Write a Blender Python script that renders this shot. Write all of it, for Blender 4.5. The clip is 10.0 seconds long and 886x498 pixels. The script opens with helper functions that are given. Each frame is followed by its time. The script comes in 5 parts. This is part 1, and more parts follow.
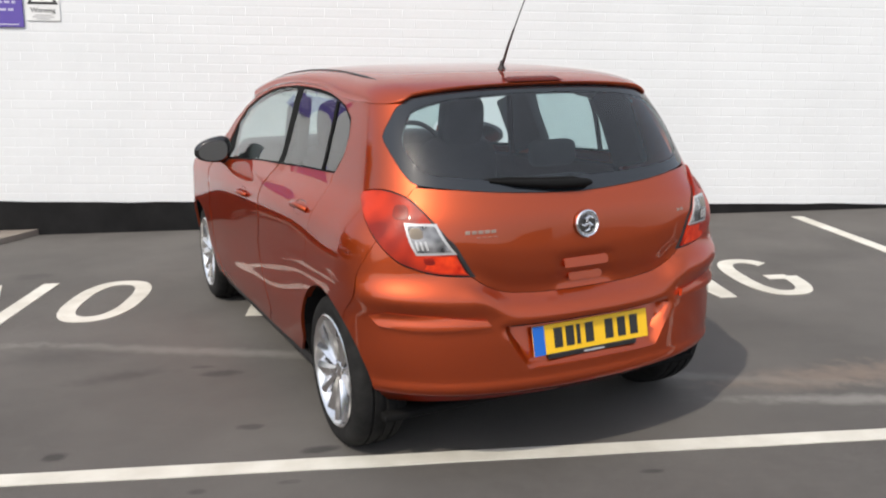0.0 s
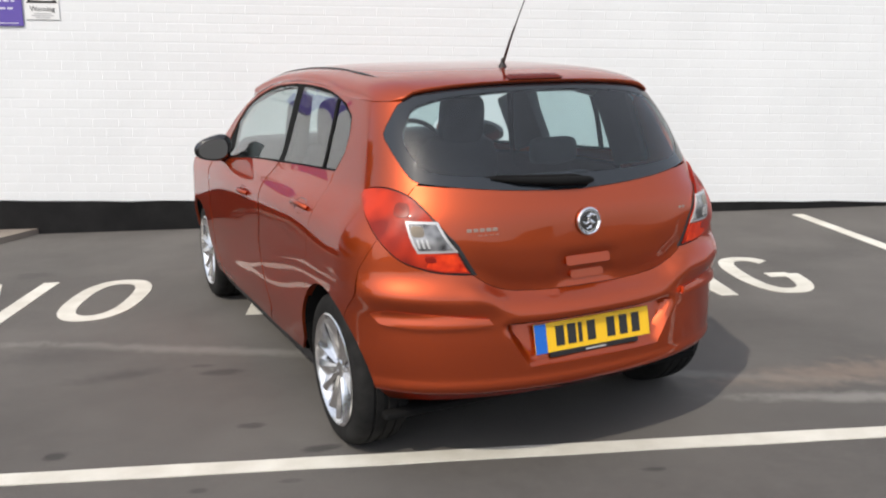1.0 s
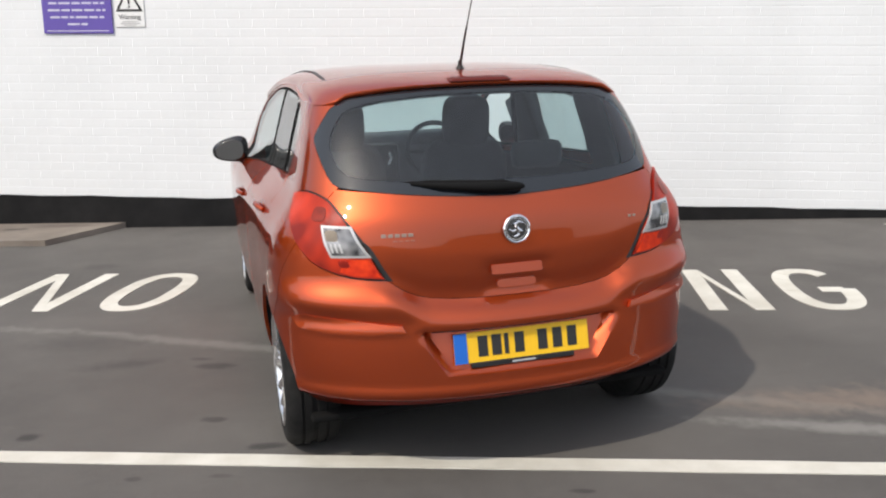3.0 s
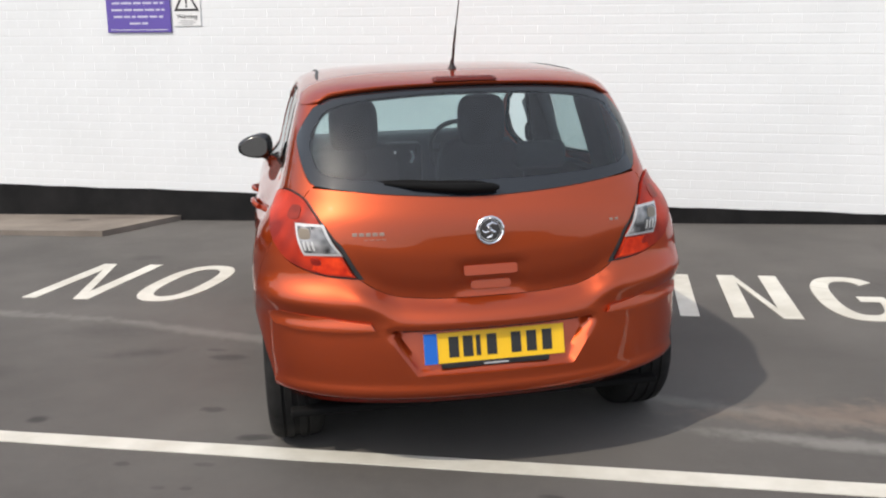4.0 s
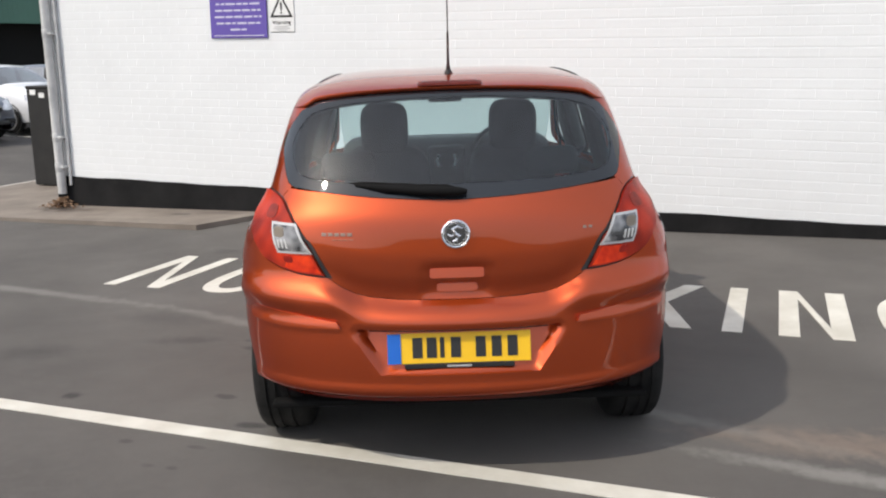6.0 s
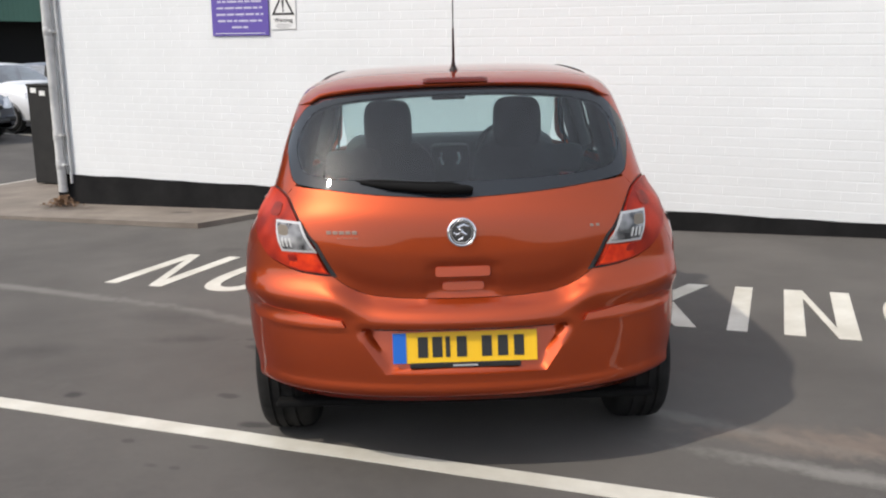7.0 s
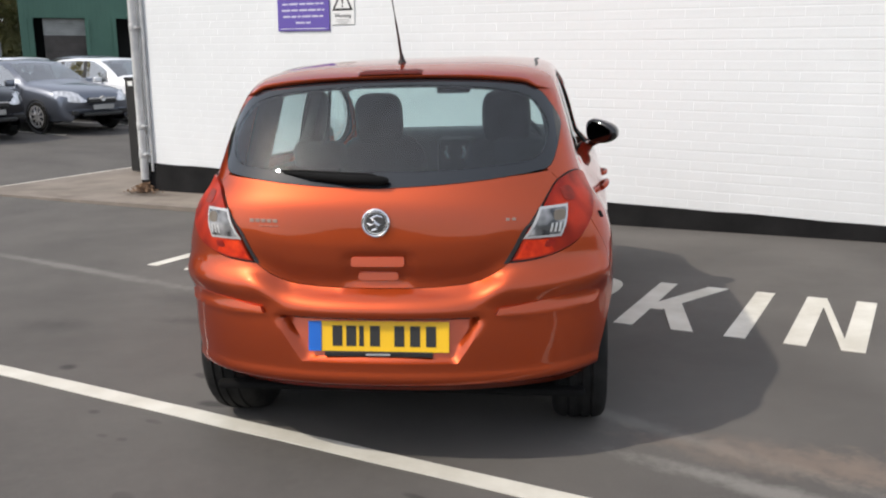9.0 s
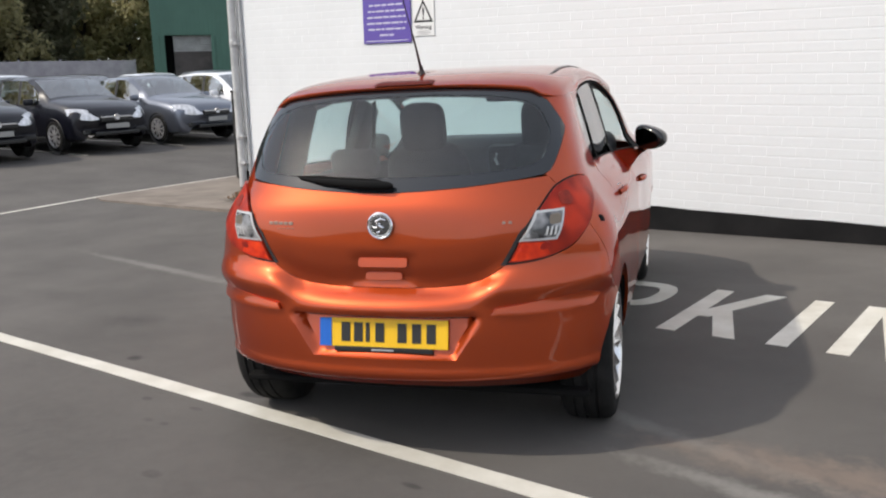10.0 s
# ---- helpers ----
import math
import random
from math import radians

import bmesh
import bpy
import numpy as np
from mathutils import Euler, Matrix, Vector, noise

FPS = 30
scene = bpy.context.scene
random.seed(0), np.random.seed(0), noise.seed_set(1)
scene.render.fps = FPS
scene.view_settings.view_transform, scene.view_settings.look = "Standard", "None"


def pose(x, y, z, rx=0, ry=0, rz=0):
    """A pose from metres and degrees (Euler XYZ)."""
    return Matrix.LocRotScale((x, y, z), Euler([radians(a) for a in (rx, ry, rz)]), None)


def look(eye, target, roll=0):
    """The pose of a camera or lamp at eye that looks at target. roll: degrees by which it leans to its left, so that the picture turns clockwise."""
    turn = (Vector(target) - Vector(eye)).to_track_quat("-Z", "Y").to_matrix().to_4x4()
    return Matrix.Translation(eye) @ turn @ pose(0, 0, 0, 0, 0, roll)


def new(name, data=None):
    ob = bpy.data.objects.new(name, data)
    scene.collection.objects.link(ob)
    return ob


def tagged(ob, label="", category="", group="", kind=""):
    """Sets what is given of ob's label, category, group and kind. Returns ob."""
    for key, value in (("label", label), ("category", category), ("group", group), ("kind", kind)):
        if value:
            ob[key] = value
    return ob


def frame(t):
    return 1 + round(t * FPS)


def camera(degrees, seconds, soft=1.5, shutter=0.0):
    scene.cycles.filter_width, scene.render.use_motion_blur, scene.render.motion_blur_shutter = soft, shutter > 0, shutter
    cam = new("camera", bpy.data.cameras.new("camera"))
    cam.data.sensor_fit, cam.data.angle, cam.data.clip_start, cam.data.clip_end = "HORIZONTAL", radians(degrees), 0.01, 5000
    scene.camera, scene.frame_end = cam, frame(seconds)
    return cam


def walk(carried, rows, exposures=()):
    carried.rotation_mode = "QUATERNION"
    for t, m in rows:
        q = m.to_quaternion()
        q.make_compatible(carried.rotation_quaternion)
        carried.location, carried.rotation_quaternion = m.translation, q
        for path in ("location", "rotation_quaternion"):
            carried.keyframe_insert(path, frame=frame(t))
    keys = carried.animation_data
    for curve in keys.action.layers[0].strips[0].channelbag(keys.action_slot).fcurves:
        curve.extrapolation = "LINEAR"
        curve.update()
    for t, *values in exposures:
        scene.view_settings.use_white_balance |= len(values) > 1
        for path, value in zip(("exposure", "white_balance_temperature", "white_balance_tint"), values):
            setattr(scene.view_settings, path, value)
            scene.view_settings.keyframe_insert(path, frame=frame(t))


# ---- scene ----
cam = camera(55.0, 10.0, soft=2.1)
PATH = [
    (0, (-1.832, -2.505, 1.538), (-0.991, -0.743, 1.105), -1.1),
    (0.5, (-1.853, -2.493, 1.537), (-1.016, -0.729, 1.101), -1.1),
    (1, (-1.834, -2.496, 1.534), (-0.993, -0.735, 1.098), -1.2),
    (1.5, (-1.634, -2.624, 1.531), (-0.891, -0.814, 1.118), -1.1),
    (2, (-1.429, -2.681, 1.523), (-0.773, -0.839, 1.102), -1.5),
    (2.5, (-1.248, -2.673, 1.529), (-0.666, -0.806, 1.11), -1.3),
    (3, (-1.056, -2.738, 1.526), (-0.535, -0.855, 1.097), -1.9),
    (4.5, (-0.427, -2.873, 1.52), (-0.215, -0.928, 1.107), -1.7),
    (5, (-0.164, -2.93, 1.505), (-0.068, -0.968, 1.126), -1.9),
    (5.5, (-0.048, -2.928, 1.509), (-0.041, -0.969, 1.105), -1.9),
    (7, (-0.076, -2.889, 1.503), (-0.071, -0.933, 1.089), -1.8),
    (7.5, (0.032, -2.891, 1.488), (0.018, -0.934, 1.076), -2.4),
    (8, (0.301, -2.918, 1.477), (0.171, -0.96, 1.09), -1.8),
    (8.5, (0.492, -2.898, 1.463), (0.269, -0.951, 1.067), -2.6),
    (9, (0.661, -2.859, 1.468), (0.384, -0.922, 1.053), -1.7),
    (9.5, (0.894, -2.894, 1.459), (0.48, -0.979, 1.057), -2.2),
    (10, (1.114, -2.919, 1.461), (0.567, -1.034, 1.074), -2.8),
]
walk(cam, [(t, look(eye, target, roll)) for t, eye, target, roll in PATH], exposures=[(0.0, 0.46), (5.6, 0.46), (6.9, 0.42), (7.5, 0.42), (8.1, 0.44), (10.0, 0.42)])

# ---- world, sun, exposure ----
SUN_FROM = Vector((-0.77, -0.45, 1.0)).normalized()
world = bpy.data.worlds.new("sky")
scene.world = world
world.use_nodes = True
wn = world.node_tree
sky = wn.nodes.new("ShaderNodeTexSky")
sky.sky_type = "NISHITA"
sky.sun_disc = False
sky.sun_elevation = math.asin(SUN_FROM.z)
sky.sun_rotation = math.atan2(SUN_FROM.x, SUN_FROM.y)
sky.air_density, sky.dust_density, sky.ozone_density = 1.0, 2.0, 1.0
bg = wn.nodes["Background"]
bg.inputs["Strength"].default_value = 0.15
pale = wn.nodes.new("ShaderNodeHueSaturation")  # thin high cloud takes some blue out of the sky
pale.inputs["Saturation"].default_value = 0.75
wn.links.new(sky.outputs[0], pale.inputs["Color"])
veil = wn.nodes.new("ShaderNodeMix")  # an even veil of bright haze over the blue
veil.data_type = "RGBA"
veil.inputs[0].default_value = 0.40
veil.inputs[7].default_value = (6.2, 6.3, 6.6, 1)
wn.links.new(pale.outputs[0], veil.inputs[6])
wn.links.new(veil.outputs[2], bg.inputs[0])
sun_data = bpy.data.lights.new("sun", "SUN")
sun_data.energy, sun_data.angle, sun_data.color = 2.0, radians(1.2), (1.0, 0.92, 0.80)
sun = new("sun", sun_data)
sun.matrix_world = look(SUN_FROM * 60, (0, 0, 0))


# ---- materials ----
def material(name, color, rough=0.5, metal=0.0, coat=0.0, spec=0.5):
    m = bpy.data.materials.new(name)
    m.use_nodes = True
    b = m.node_tree.nodes["Principled BSDF"]
    b.inputs["Base Color"].default_value = (*color, 1)
    b.inputs["Roughness"].default_value = rough
    b.inputs["Metallic"].default_value = metal
    b.inputs["Coat Weight"].default_value = coat
    b.inputs["Coat Roughness"].default_value = 0.03
    b.inputs["Specular IOR Level"].default_value = spec
    return m


def node(m, kind, **values):
    n = m.node_tree.nodes.new(kind)
    for key, value in values.items():
        n.inputs[key.replace("_", " ")].default_value = value
    return n


def link(m, a, b):
    m.node_tree.links.new(a, b)


def varied(m, c1, c2, scale, detail=6.0, low=0.35, high=0.65, fine=0.0, bump=0.0, bump_scale=200.0, bump_distance=0.002, space="Object"):
    """Two colours mixed by a cloudy noise at one scale, broken up by a second, finer one, with a fine relief."""
    nt = m.node_tree
    b = nt.nodes["Principled BSDF"]
    co = nt.nodes.new("ShaderNodeTexCoord")
    n1 = node(m, "ShaderNodeTexNoise", Scale=scale, Detail=detail, Roughness=0.6)
    link(m, co.outputs[space], n1.inputs["Vector"])
    ramp = nt.nodes.new("ShaderNodeValToRGB")
    ramp.color_ramp.elements[0].position, ramp.color_ramp.elements[1].position = low, high
    ramp.color_ramp.elements[0].color, ramp.color_ramp.elements[1].color = (*c1, 1), (*c2, 1)
    link(m, n1.outputs["Fac"], ramp.inputs["Fac"])
    out = ramp.outputs["Color"]
    if fine:
        n2 = node(m, "ShaderNodeTexNoise", Scale=bump_scale, Detail=4.0, Roughness=0.7)
        link(m, co.outputs[space], n2.inputs["Vector"])
        mr = node(m, "ShaderNodeMapRange", To_Min=1 - fine, To_Max=1 + fine)
        link(m, n2.outputs["Fac"], mr.inputs["Value"])
        mx = nt.nodes.new("ShaderNodeVectorMath")
        mx.operation = "SCALE"
        link(m, out, mx.inputs[0])
        link(m, mr.outputs[0], mx.inputs["Scale"])
        out = mx.outputs[0]
    link(m, out, b.inputs["Base Color"])
    if bump:
        n3 = node(m, "ShaderNodeTexNoise", Scale=bump_scale, Detail=5.0, Roughness=0.7)
        link(m, co.outputs[space], n3.inputs["Vector"])
        bp = node(m, "ShaderNodeBump", Strength=bump, Distance=bump_distance)
        link(m, n3.outputs["Fac"], bp.inputs["Height"])
        link(m, bp.outputs[0], b.inputs["Normal"])
    return m


def pane_glass(name, tint, base=0.15, rough=0.02):
    """Thin glass: clear with a tint, and gloss that grows towards grazing views."""
    m = bpy.data.materials.new(name)
    m.use_nodes = True
    nt = m.node_tree
    nt.nodes.remove(nt.nodes["Principled BSDF"])
    tr = nt.nodes.new("ShaderNodeBsdfTransparent")
    tr.inputs[0].default_value = (*tint, 1)
    gl = nt.nodes.new("ShaderNodeBsdfGlossy")
    gl.distribution = "BECKMANN"
    gl.inputs["Roughness"].default_value = rough
    lw = nt.nodes.new("ShaderNodeLayerWeight")
    lw.inputs["Blend"].default_value = 0.5
    pw = nt.nodes.new("ShaderNodeMath")
    pw.operation = "POWER"
    pw.inputs[1].default_value = 4.0
    nt.links.new(lw.outputs["Facing"], pw.inputs[0])
    fr = nt.nodes.new("ShaderNodeMapRange")
    fr.inputs["To Min"].default_value, fr.inputs["To Max"].default_value = base, 1.0
    nt.links.new(pw.outputs[0], fr.inputs["Value"])
    mx = nt.nodes.new("ShaderNodeMixShader")
    nt.links.new(fr.outputs[0], mx.inputs[0])
    nt.links.new(tr.outputs[0], mx.inputs[1])
    nt.links.new(gl.outputs[0], mx.inputs[2])
    nt.links.new(mx.outputs[0], nt.nodes["Material Output"].inputs[0])
    return m


ASPHALT = varied(material("asphalt", (0.06, 0.06, 0.06), 0.9), (0.080, 0.0735, 0.068), (0.116, 0.107, 0.0985), 0.8, fine=0.35, bump=0.5, bump_scale=170.0, bump_distance=0.006)


def stained(m, spots):
    """Soft-edged stains at given places: (x, y, radius x, radius y, turn, colour, strength), broken up by noise."""
    nt = m.node_tree
    b = nt.nodes["Principled BSDF"]
    out = b.inputs["Base Color"].links[0].from_socket
    co = nt.nodes.new("ShaderNodeTexCoord")
    wob = node(m, "ShaderNodeTexNoise", Scale=11.0, Detail=6.0, Roughness=0.7)
    link(m, co.outputs["Object"], wob.inputs["Vector"])
    for x, y, rx, ry, turn, color, strength in spots:
        mp = nt.nodes.new("ShaderNodeMapping")
        mp.vector_type = "TEXTURE"
        mp.inputs["Location"].default_value = (x, y, 0)
        mp.inputs["Rotation"].default_value = (0, 0, radians(turn))
        mp.inputs["Scale"].default_value = (rx, ry, 50)
        link(m, co.outputs["Object"], mp.inputs["Vector"])
        ln = nt.nodes.new("ShaderNodeVectorMath")
        ln.operation = "LENGTH"
        link(m, mp.outputs[0], ln.inputs[0])
        ad = nt.nodes.new("ShaderNodeMath")
        ad.operation = "MULTIPLY_ADD"
        ad.inputs[1].default_value = 2.2
        link(m, wob.outputs["Fac"], ad.inputs[0])
        link(m, ln.outputs["Value"], ad.inputs[2])
        mr = node(m, "ShaderNodeMapRange", From_Min=1.35 if rx > 0.15 else 1.75, From_Max=2.25, To_Min=strength, To_Max=0.0)
        link(m, ad.outputs[0], mr.inputs["Value"])
        mx = nt.nodes.new("ShaderNodeMix")
        mx.data_type = "RGBA"
        link(m, mr.outputs[0], mx.inputs[0])
        link(m, out, mx.inputs[6])
        mx.inputs[7].default_value = (*color, 1)
        out = mx.outputs[2]
    link(m, out, b.inputs["Base Color"])
    return m


PALE, SAND, OIL = (0.20, 0.19, 0.175), (0.22, 0.165, 0.13), (0.03, 0.028, 0.027)
stained(ASPHALT, [
    (0.2, -3.27, 1.6, 0.07, -5, PALE, 0.7), (2.6, -3.62, 1.3, 0.07, -13, PALE, 0.6), (5.1, -4.3, 1.0, 0.06, -14, PALE, 0.5), (5.75, -4.66, 0.75, 0.07, -6, PALE, 0.9),
    (5.75, -4.36, 0.7, 0.16, 4, SAND, 0.5), (6.6, -4.25, 0.8, 0.19, 6, SAND, 0.42), (7.0, -4.9, 1.2, 0.06, -5, PALE, 0.4),
    (2.2, -4.86, 0.06, 0.04, 0, OIL, 0.8), (3.27, -4.91, 0.08, 0.035, 10, OIL, 0.8), (2.70, -3.97, 0.10, 0.05, 0, OIL, 0.6), (2.2, -3.95, 0.26, 0.09, 15, OIL, 0.45), (2.95, -4.65, 0.07, 0.03, 0, OIL, 0.6), (1.44, -4.4, 0.30, 0.14, 20, OIL, 0.4), (0.2, -4.25, 0.4, 0.15, 0, OIL, 0.3), (0.9, -1.7, 0.15, 0.1, 0, OIL, 0.3), (4.6, -5.5, 0.08, 0.04, 0, OIL, 0.5), (3.6, -5.7, 0.05, 0.03, 0, OIL, 0.6),
    (2.84, -5.21, 0.035, 0.022, 0, OIL, 0.55), (3.17, -5.17, 0.045, 0.018, 0, OIL, 0.45), (3.20, -5.36, 0.03, 0.018, 0, OIL, 0.45), (3.09, -5.37, 0.03, 0.016, 0, OIL, 0.4), (2.58, -3.86, 0.06, 0.025, 0, OIL, 0.45), (4.55, -5.23, 0.05, 0.018, 0, OIL, 0.7), (1.75, -3.60, 0.35, 0.15, 0, OIL, 0.3),
    (1.5, -8.2, 9.0, 2.9, 0, (0.118, 0.107, 0.099), 0.75), (8.2, -1.6, 0.8, 0.06, 30, PALE, 0.35), (7.0, -1.9, 0.5, 0.25, 0, OIL, 0.25)])
CONCRETE = varied(material("concrete", (0.3, 0.27, 0.24), 0.9), (0.165, 0.138, 0.115), (0.24, 0.205, 0.172), 1.6, fine=0.3, bump=0.4, bump_scale=120.0, bump_distance=0.004)
stained(CONCRETE, [(-2.4, -0.25, 0.5, 0.16, 0, (0.05, 0.035, 0.028), 0.8), (-0.7, -0.30, 0.12, 0.06, 0, OIL, 0.6), (-4.2, -0.3, 0.5, 0.15, 20, (0.09, 0.07, 0.055), 0.5), (-3.4, -0.7, 0.6, 0.1, -8, (0.10, 0.075, 0.06), 0.5), (-1.4, -0.6, 0.8, 0.12, 5, (0.28, 0.24, 0.20), 0.5), (-0.3, -0.15, 0.5, 0.10, 0, (0.09, 0.07, 0.06), 0.5)])
LINE_PAINT = varied(material("line_paint", (0.6, 0.58, 0.52), 0.7), (0.52, 0.495, 0.43), (0.66, 0.64, 0.575), 3.0, fine=0.12, bump=0.4, bump_scale=170.0, bump_distance=0.004)
WHITE_BRICK = varied(material("white_masonry_paint", (0.8, 0.8, 0.78), 0.6), (0.725, 0.738, 0.745), (0.765, 0.778, 0.785), 1.2, fine=0.03, bump=0.2, bump_scale=60.0, bump_distance=0.003)
BLACK_PLINTH = varied(material("black_masonry_paint", (0.03, 0.03, 0.03), 0.85, 0.0, 0.0, 0.2), (0.006, 0.006, 0.0065), (0.016, 0.0155, 0.016), 2.0, fine=0.3, bump=0.4, bump_scale=60.0, bump_distance=0.004)
PIPE_PAINT = varied(material("grey_pipe_paint", (0.55, 0.55, 0.54), 0.5), (0.42, 0.42, 0.42), (0.6, 0.6, 0.59), 4.0, fine=0.06)
PURPLE = material("purple_sign", (0.115, 0.075, 0.36), 0.4)
SIGN_LILAC = material("sign_lettering", (0.56, 0.54, 0.68), 0.45)
SIGN_WHITE = material("sign_white", (0.78, 0.78, 0.77), 0.45)
SIGN_BLACK = material("sign_black", (0.02, 0.02, 0.02), 0.5)
SIGN_GREY = material("sign_grey", (0.45, 0.45, 0.45), 0.5)
RUST = varied(material("rusty_leaves", (0.25, 0.15, 0.08), 0.9), (0.12, 0.065, 0.035), (0.36, 0.23, 0.14), 9.0, fine=0.3)
DARK_WOOD = varied(material("dark_post_paint", (0.02, 0.02, 0.02), 0.7), (0.006, 0.006, 0.006), (0.014, 0.013, 0.012), 5.0)

# car
PAINT = material("orange_metallic_paint", (0.46, 0.0695, 0.0165), 0.44, 0.94, 1.0)
PAINT.node_tree.nodes["Principled BSDF"].inputs["Specular Tint"].default_value = (0.50, 0.11, 0.035, 1)
PAINT.node_tree.nodes["Principled BSDF"].inputs["Coat IOR"].default_value = 1.48
PAINT.node_tree.nodes["Principled BSDF"].inputs["Coat Roughness"].default_value = 0.02
nz = node(PAINT, "ShaderNodeTexNoise", Scale=900.0, Detail=2.0)
cz = PAINT.node_tree.nodes.new("ShaderNodeTexCoord")
link(PAINT, cz.outputs["Object"], nz.inputs["Vector"])
bz = node(PAINT, "ShaderNodeBump", Strength=0.06, Distance=0.001)
link(PAINT, nz.outputs["Fac"], bz.inputs["Height"])
link(PAINT, bz.outputs[0], PAINT.node_tree.nodes["Principled BSDF"].inputs["Normal"])
BLACK_PLASTIC = varied(material("black_plastic", (0.02, 0.02, 0.02), 0.55), (0.014, 0.014, 0.015), (0.026, 0.026, 0.027), 30.0)
GLOSS_BLACK = material("gloss_black", (0.008, 0.008, 0.009), 0.08, 0.0, 0.5)
MATT_BLACK = material("matt_black_trim", (0.008, 0.008, 0.008), 0.9, 0.0, 0.0, 0.15)
SHELL = material("inner_shell_black", (0.006, 0.006, 0.006), 0.9, 0.0, 0.0, 0.2)
# right mirror: its dark reflection is put into the glass colour
MIRROR_DARK = material("dark_reflection_mirror_glass", (0.06, 0.06, 0.065), 0.05, 1.0)
MIRROR_CLEAR = material("mirror_glass", (0.38, 0.40, 0.41), 0.05, 1.0)
RUBBER = varied(material("tyre_rubber", (0.018, 0.018, 0.018), 0.85, 0.0, 0.0, 0.2), (0.009, 0.009, 0.009), (0.020, 0.0195, 0.019), 14.0, fine=0.2)
ALLOY = material("silver_alloy", (0.80, 0.80, 0.81), 0.22, 1.0)
CHROME = material("chrome", (0.82, 0.82, 0.83), 0.07, 1.0)
DARK_METAL = material("brake_metal", (0.08, 0.08, 0.08), 0.5, 0.8)
GLASS = pane_glass("tinted_window_glass", (0.78, 0.89, 0.88))
REAR_GLASS = pane_glass("rear_window_glass", (0.66, 0.81, 0.82), 0.085, 0.0)
GLASS_BORDER = material("printed_glass_border", (0.014, 0.017, 0.021), 0.02, 0.0, 0.0, 0.68)
SEAT = varied(material("charcoal_seat_cloth", (0.03, 0.03, 0.033), 0.9), (0.030, 0.030, 0.034), (0.052, 0.052, 0.058), 6.0, detail=1.0)
TRIM_GREY = varied(material("grey_trim", (0.10, 0.10, 0.105), 0.8), (0.06, 0.06, 0.063), (0.085, 0.085, 0.09), 20.0)
HEADLINER = varied(material("headliner", (0.3, 0.29, 0.28), 0.95), (0.22, 0.215, 0.21), (0.28, 0.275, 0.27), 20.0)
LAMP_RED = varied(material("red_lamp_lens", (0.4, 0.012, 0.006), 0.34, 0.0, 0.03, 0.2), (0.20, 0.013, 0.007), (0.50, 0.034, 0.010), 9.0, detail=1.0, bump=0.3, bump_scale=60.0, bump_distance=0.003)
LAMP_ORANGE = varied(material("orange_red_lens", (0.6, 0.05, 0.012), 0.26, 0.0, 0.12, 0.22), (0.45, 0.016, 0.007), (0.80, 0.060, 0.013), 16.0, detail=2.0, bump=0.3, bump_scale=70.0, bump_distance=0.003)
LAMP_DARK = material("dark_red_reflector", (0.10, 0.014, 0.010), 0.5, 0.0, 0.0, 0.15)
LAMP_WHITE = varied(material("clear_lamp_lens", (0.6, 0.6, 0.6), 0.12, 0.5, 1.0), (0.03, 0.03, 0.033), (0.40, 0.39, 0.39), 17.0, detail=1.0, bump=0.6, bump_scale=70.0, bump_distance=0.004)
LAMP_MID = varied(material("deep_red_lens", (0.2, 0.01, 0.007), 0.3, 0.0, 0.0, 0.25), (0.20, 0.010, 0.006), (0.36, 0.020, 0.009), 30.0, detail=1.0, bump=0.4, bump_scale=90.0, bump_distance=0.003)
LAMP_BOWL = material("amber_tinted_reflector", (0.19, 0.155, 0.115), 0.3, 0.6, 0.3)
LAMP_SMOKE = varied(material("smoked_red_lens", (0.13, 0.02, 0.015), 0.3, 0.0, 0.0, 0.25), (0.17, 0.018, 0.010), (0.25, 0.024, 0.012), 30.0, detail=1.0)
BADGE_DULL = material("dull_badge_plastic", (0.36, 0.27, 0.22), 0.4, 0.4)
BADGE_RED = material("dull_red_badge_plastic", (0.42, 0.16, 0.10), 0.4, 0.4)
BADGE_BRIGHT = material("bright_badge_plastic", (0.55, 0.54, 0.53), 0.25, 0.4)
ALLOY_PALE = material("pale_wheel_alloy", (0.65, 0.65, 0.67), 0.30, 0.7)
BADGE_GREY = material("badge_grey", (0.13, 0.125, 0.125), 0.2, 1.0)
PLATE_YELLOW = material("plate_yellow", (0.88, 0.52, 0.012), 0.35)
PLATE_BLUE = material("plate_blue", (0.01, 0.13, 0.55), 0.35)


# ---- builders ----
def mesh(name, verts, faces, mat, smooth=True):
    me = bpy.data.meshes.new(name)
    me.from_pydata([tuple(v) for v in verts], [], [tuple(f) for f in faces])
    me.materials.append(mat)
    me.update()
    if smooth:
        me.shade_smooth()
    return me


def thing(name, label, category, m=None, group="", kind=""):
    ob = new(name)
    ob.empty_display_size = 0.1
    if m is not None:
        ob.matrix_world = m
    return tagged(ob, label, category, group, kind)


def put(name, me, parent=None, m=None, label=""):
    ob = new(name, me)
    if parent is not None:
        ob.parent = parent
    if m is not None:
        ob.matrix_basis = m
    if label:
        ob["label"] = label
    return ob


def part(name, bm, mat, parent, label="", smooth=False, m=None):
    me = bpy.data.meshes.new(name)
    bm.to_mesh(me)
    bm.free()
    me.materials.append(mat)
    if smooth:
        me.shade_smooth()
        me.set_sharp_from_angle(angle=radians(38))
    return put(name, me, parent, m, label)


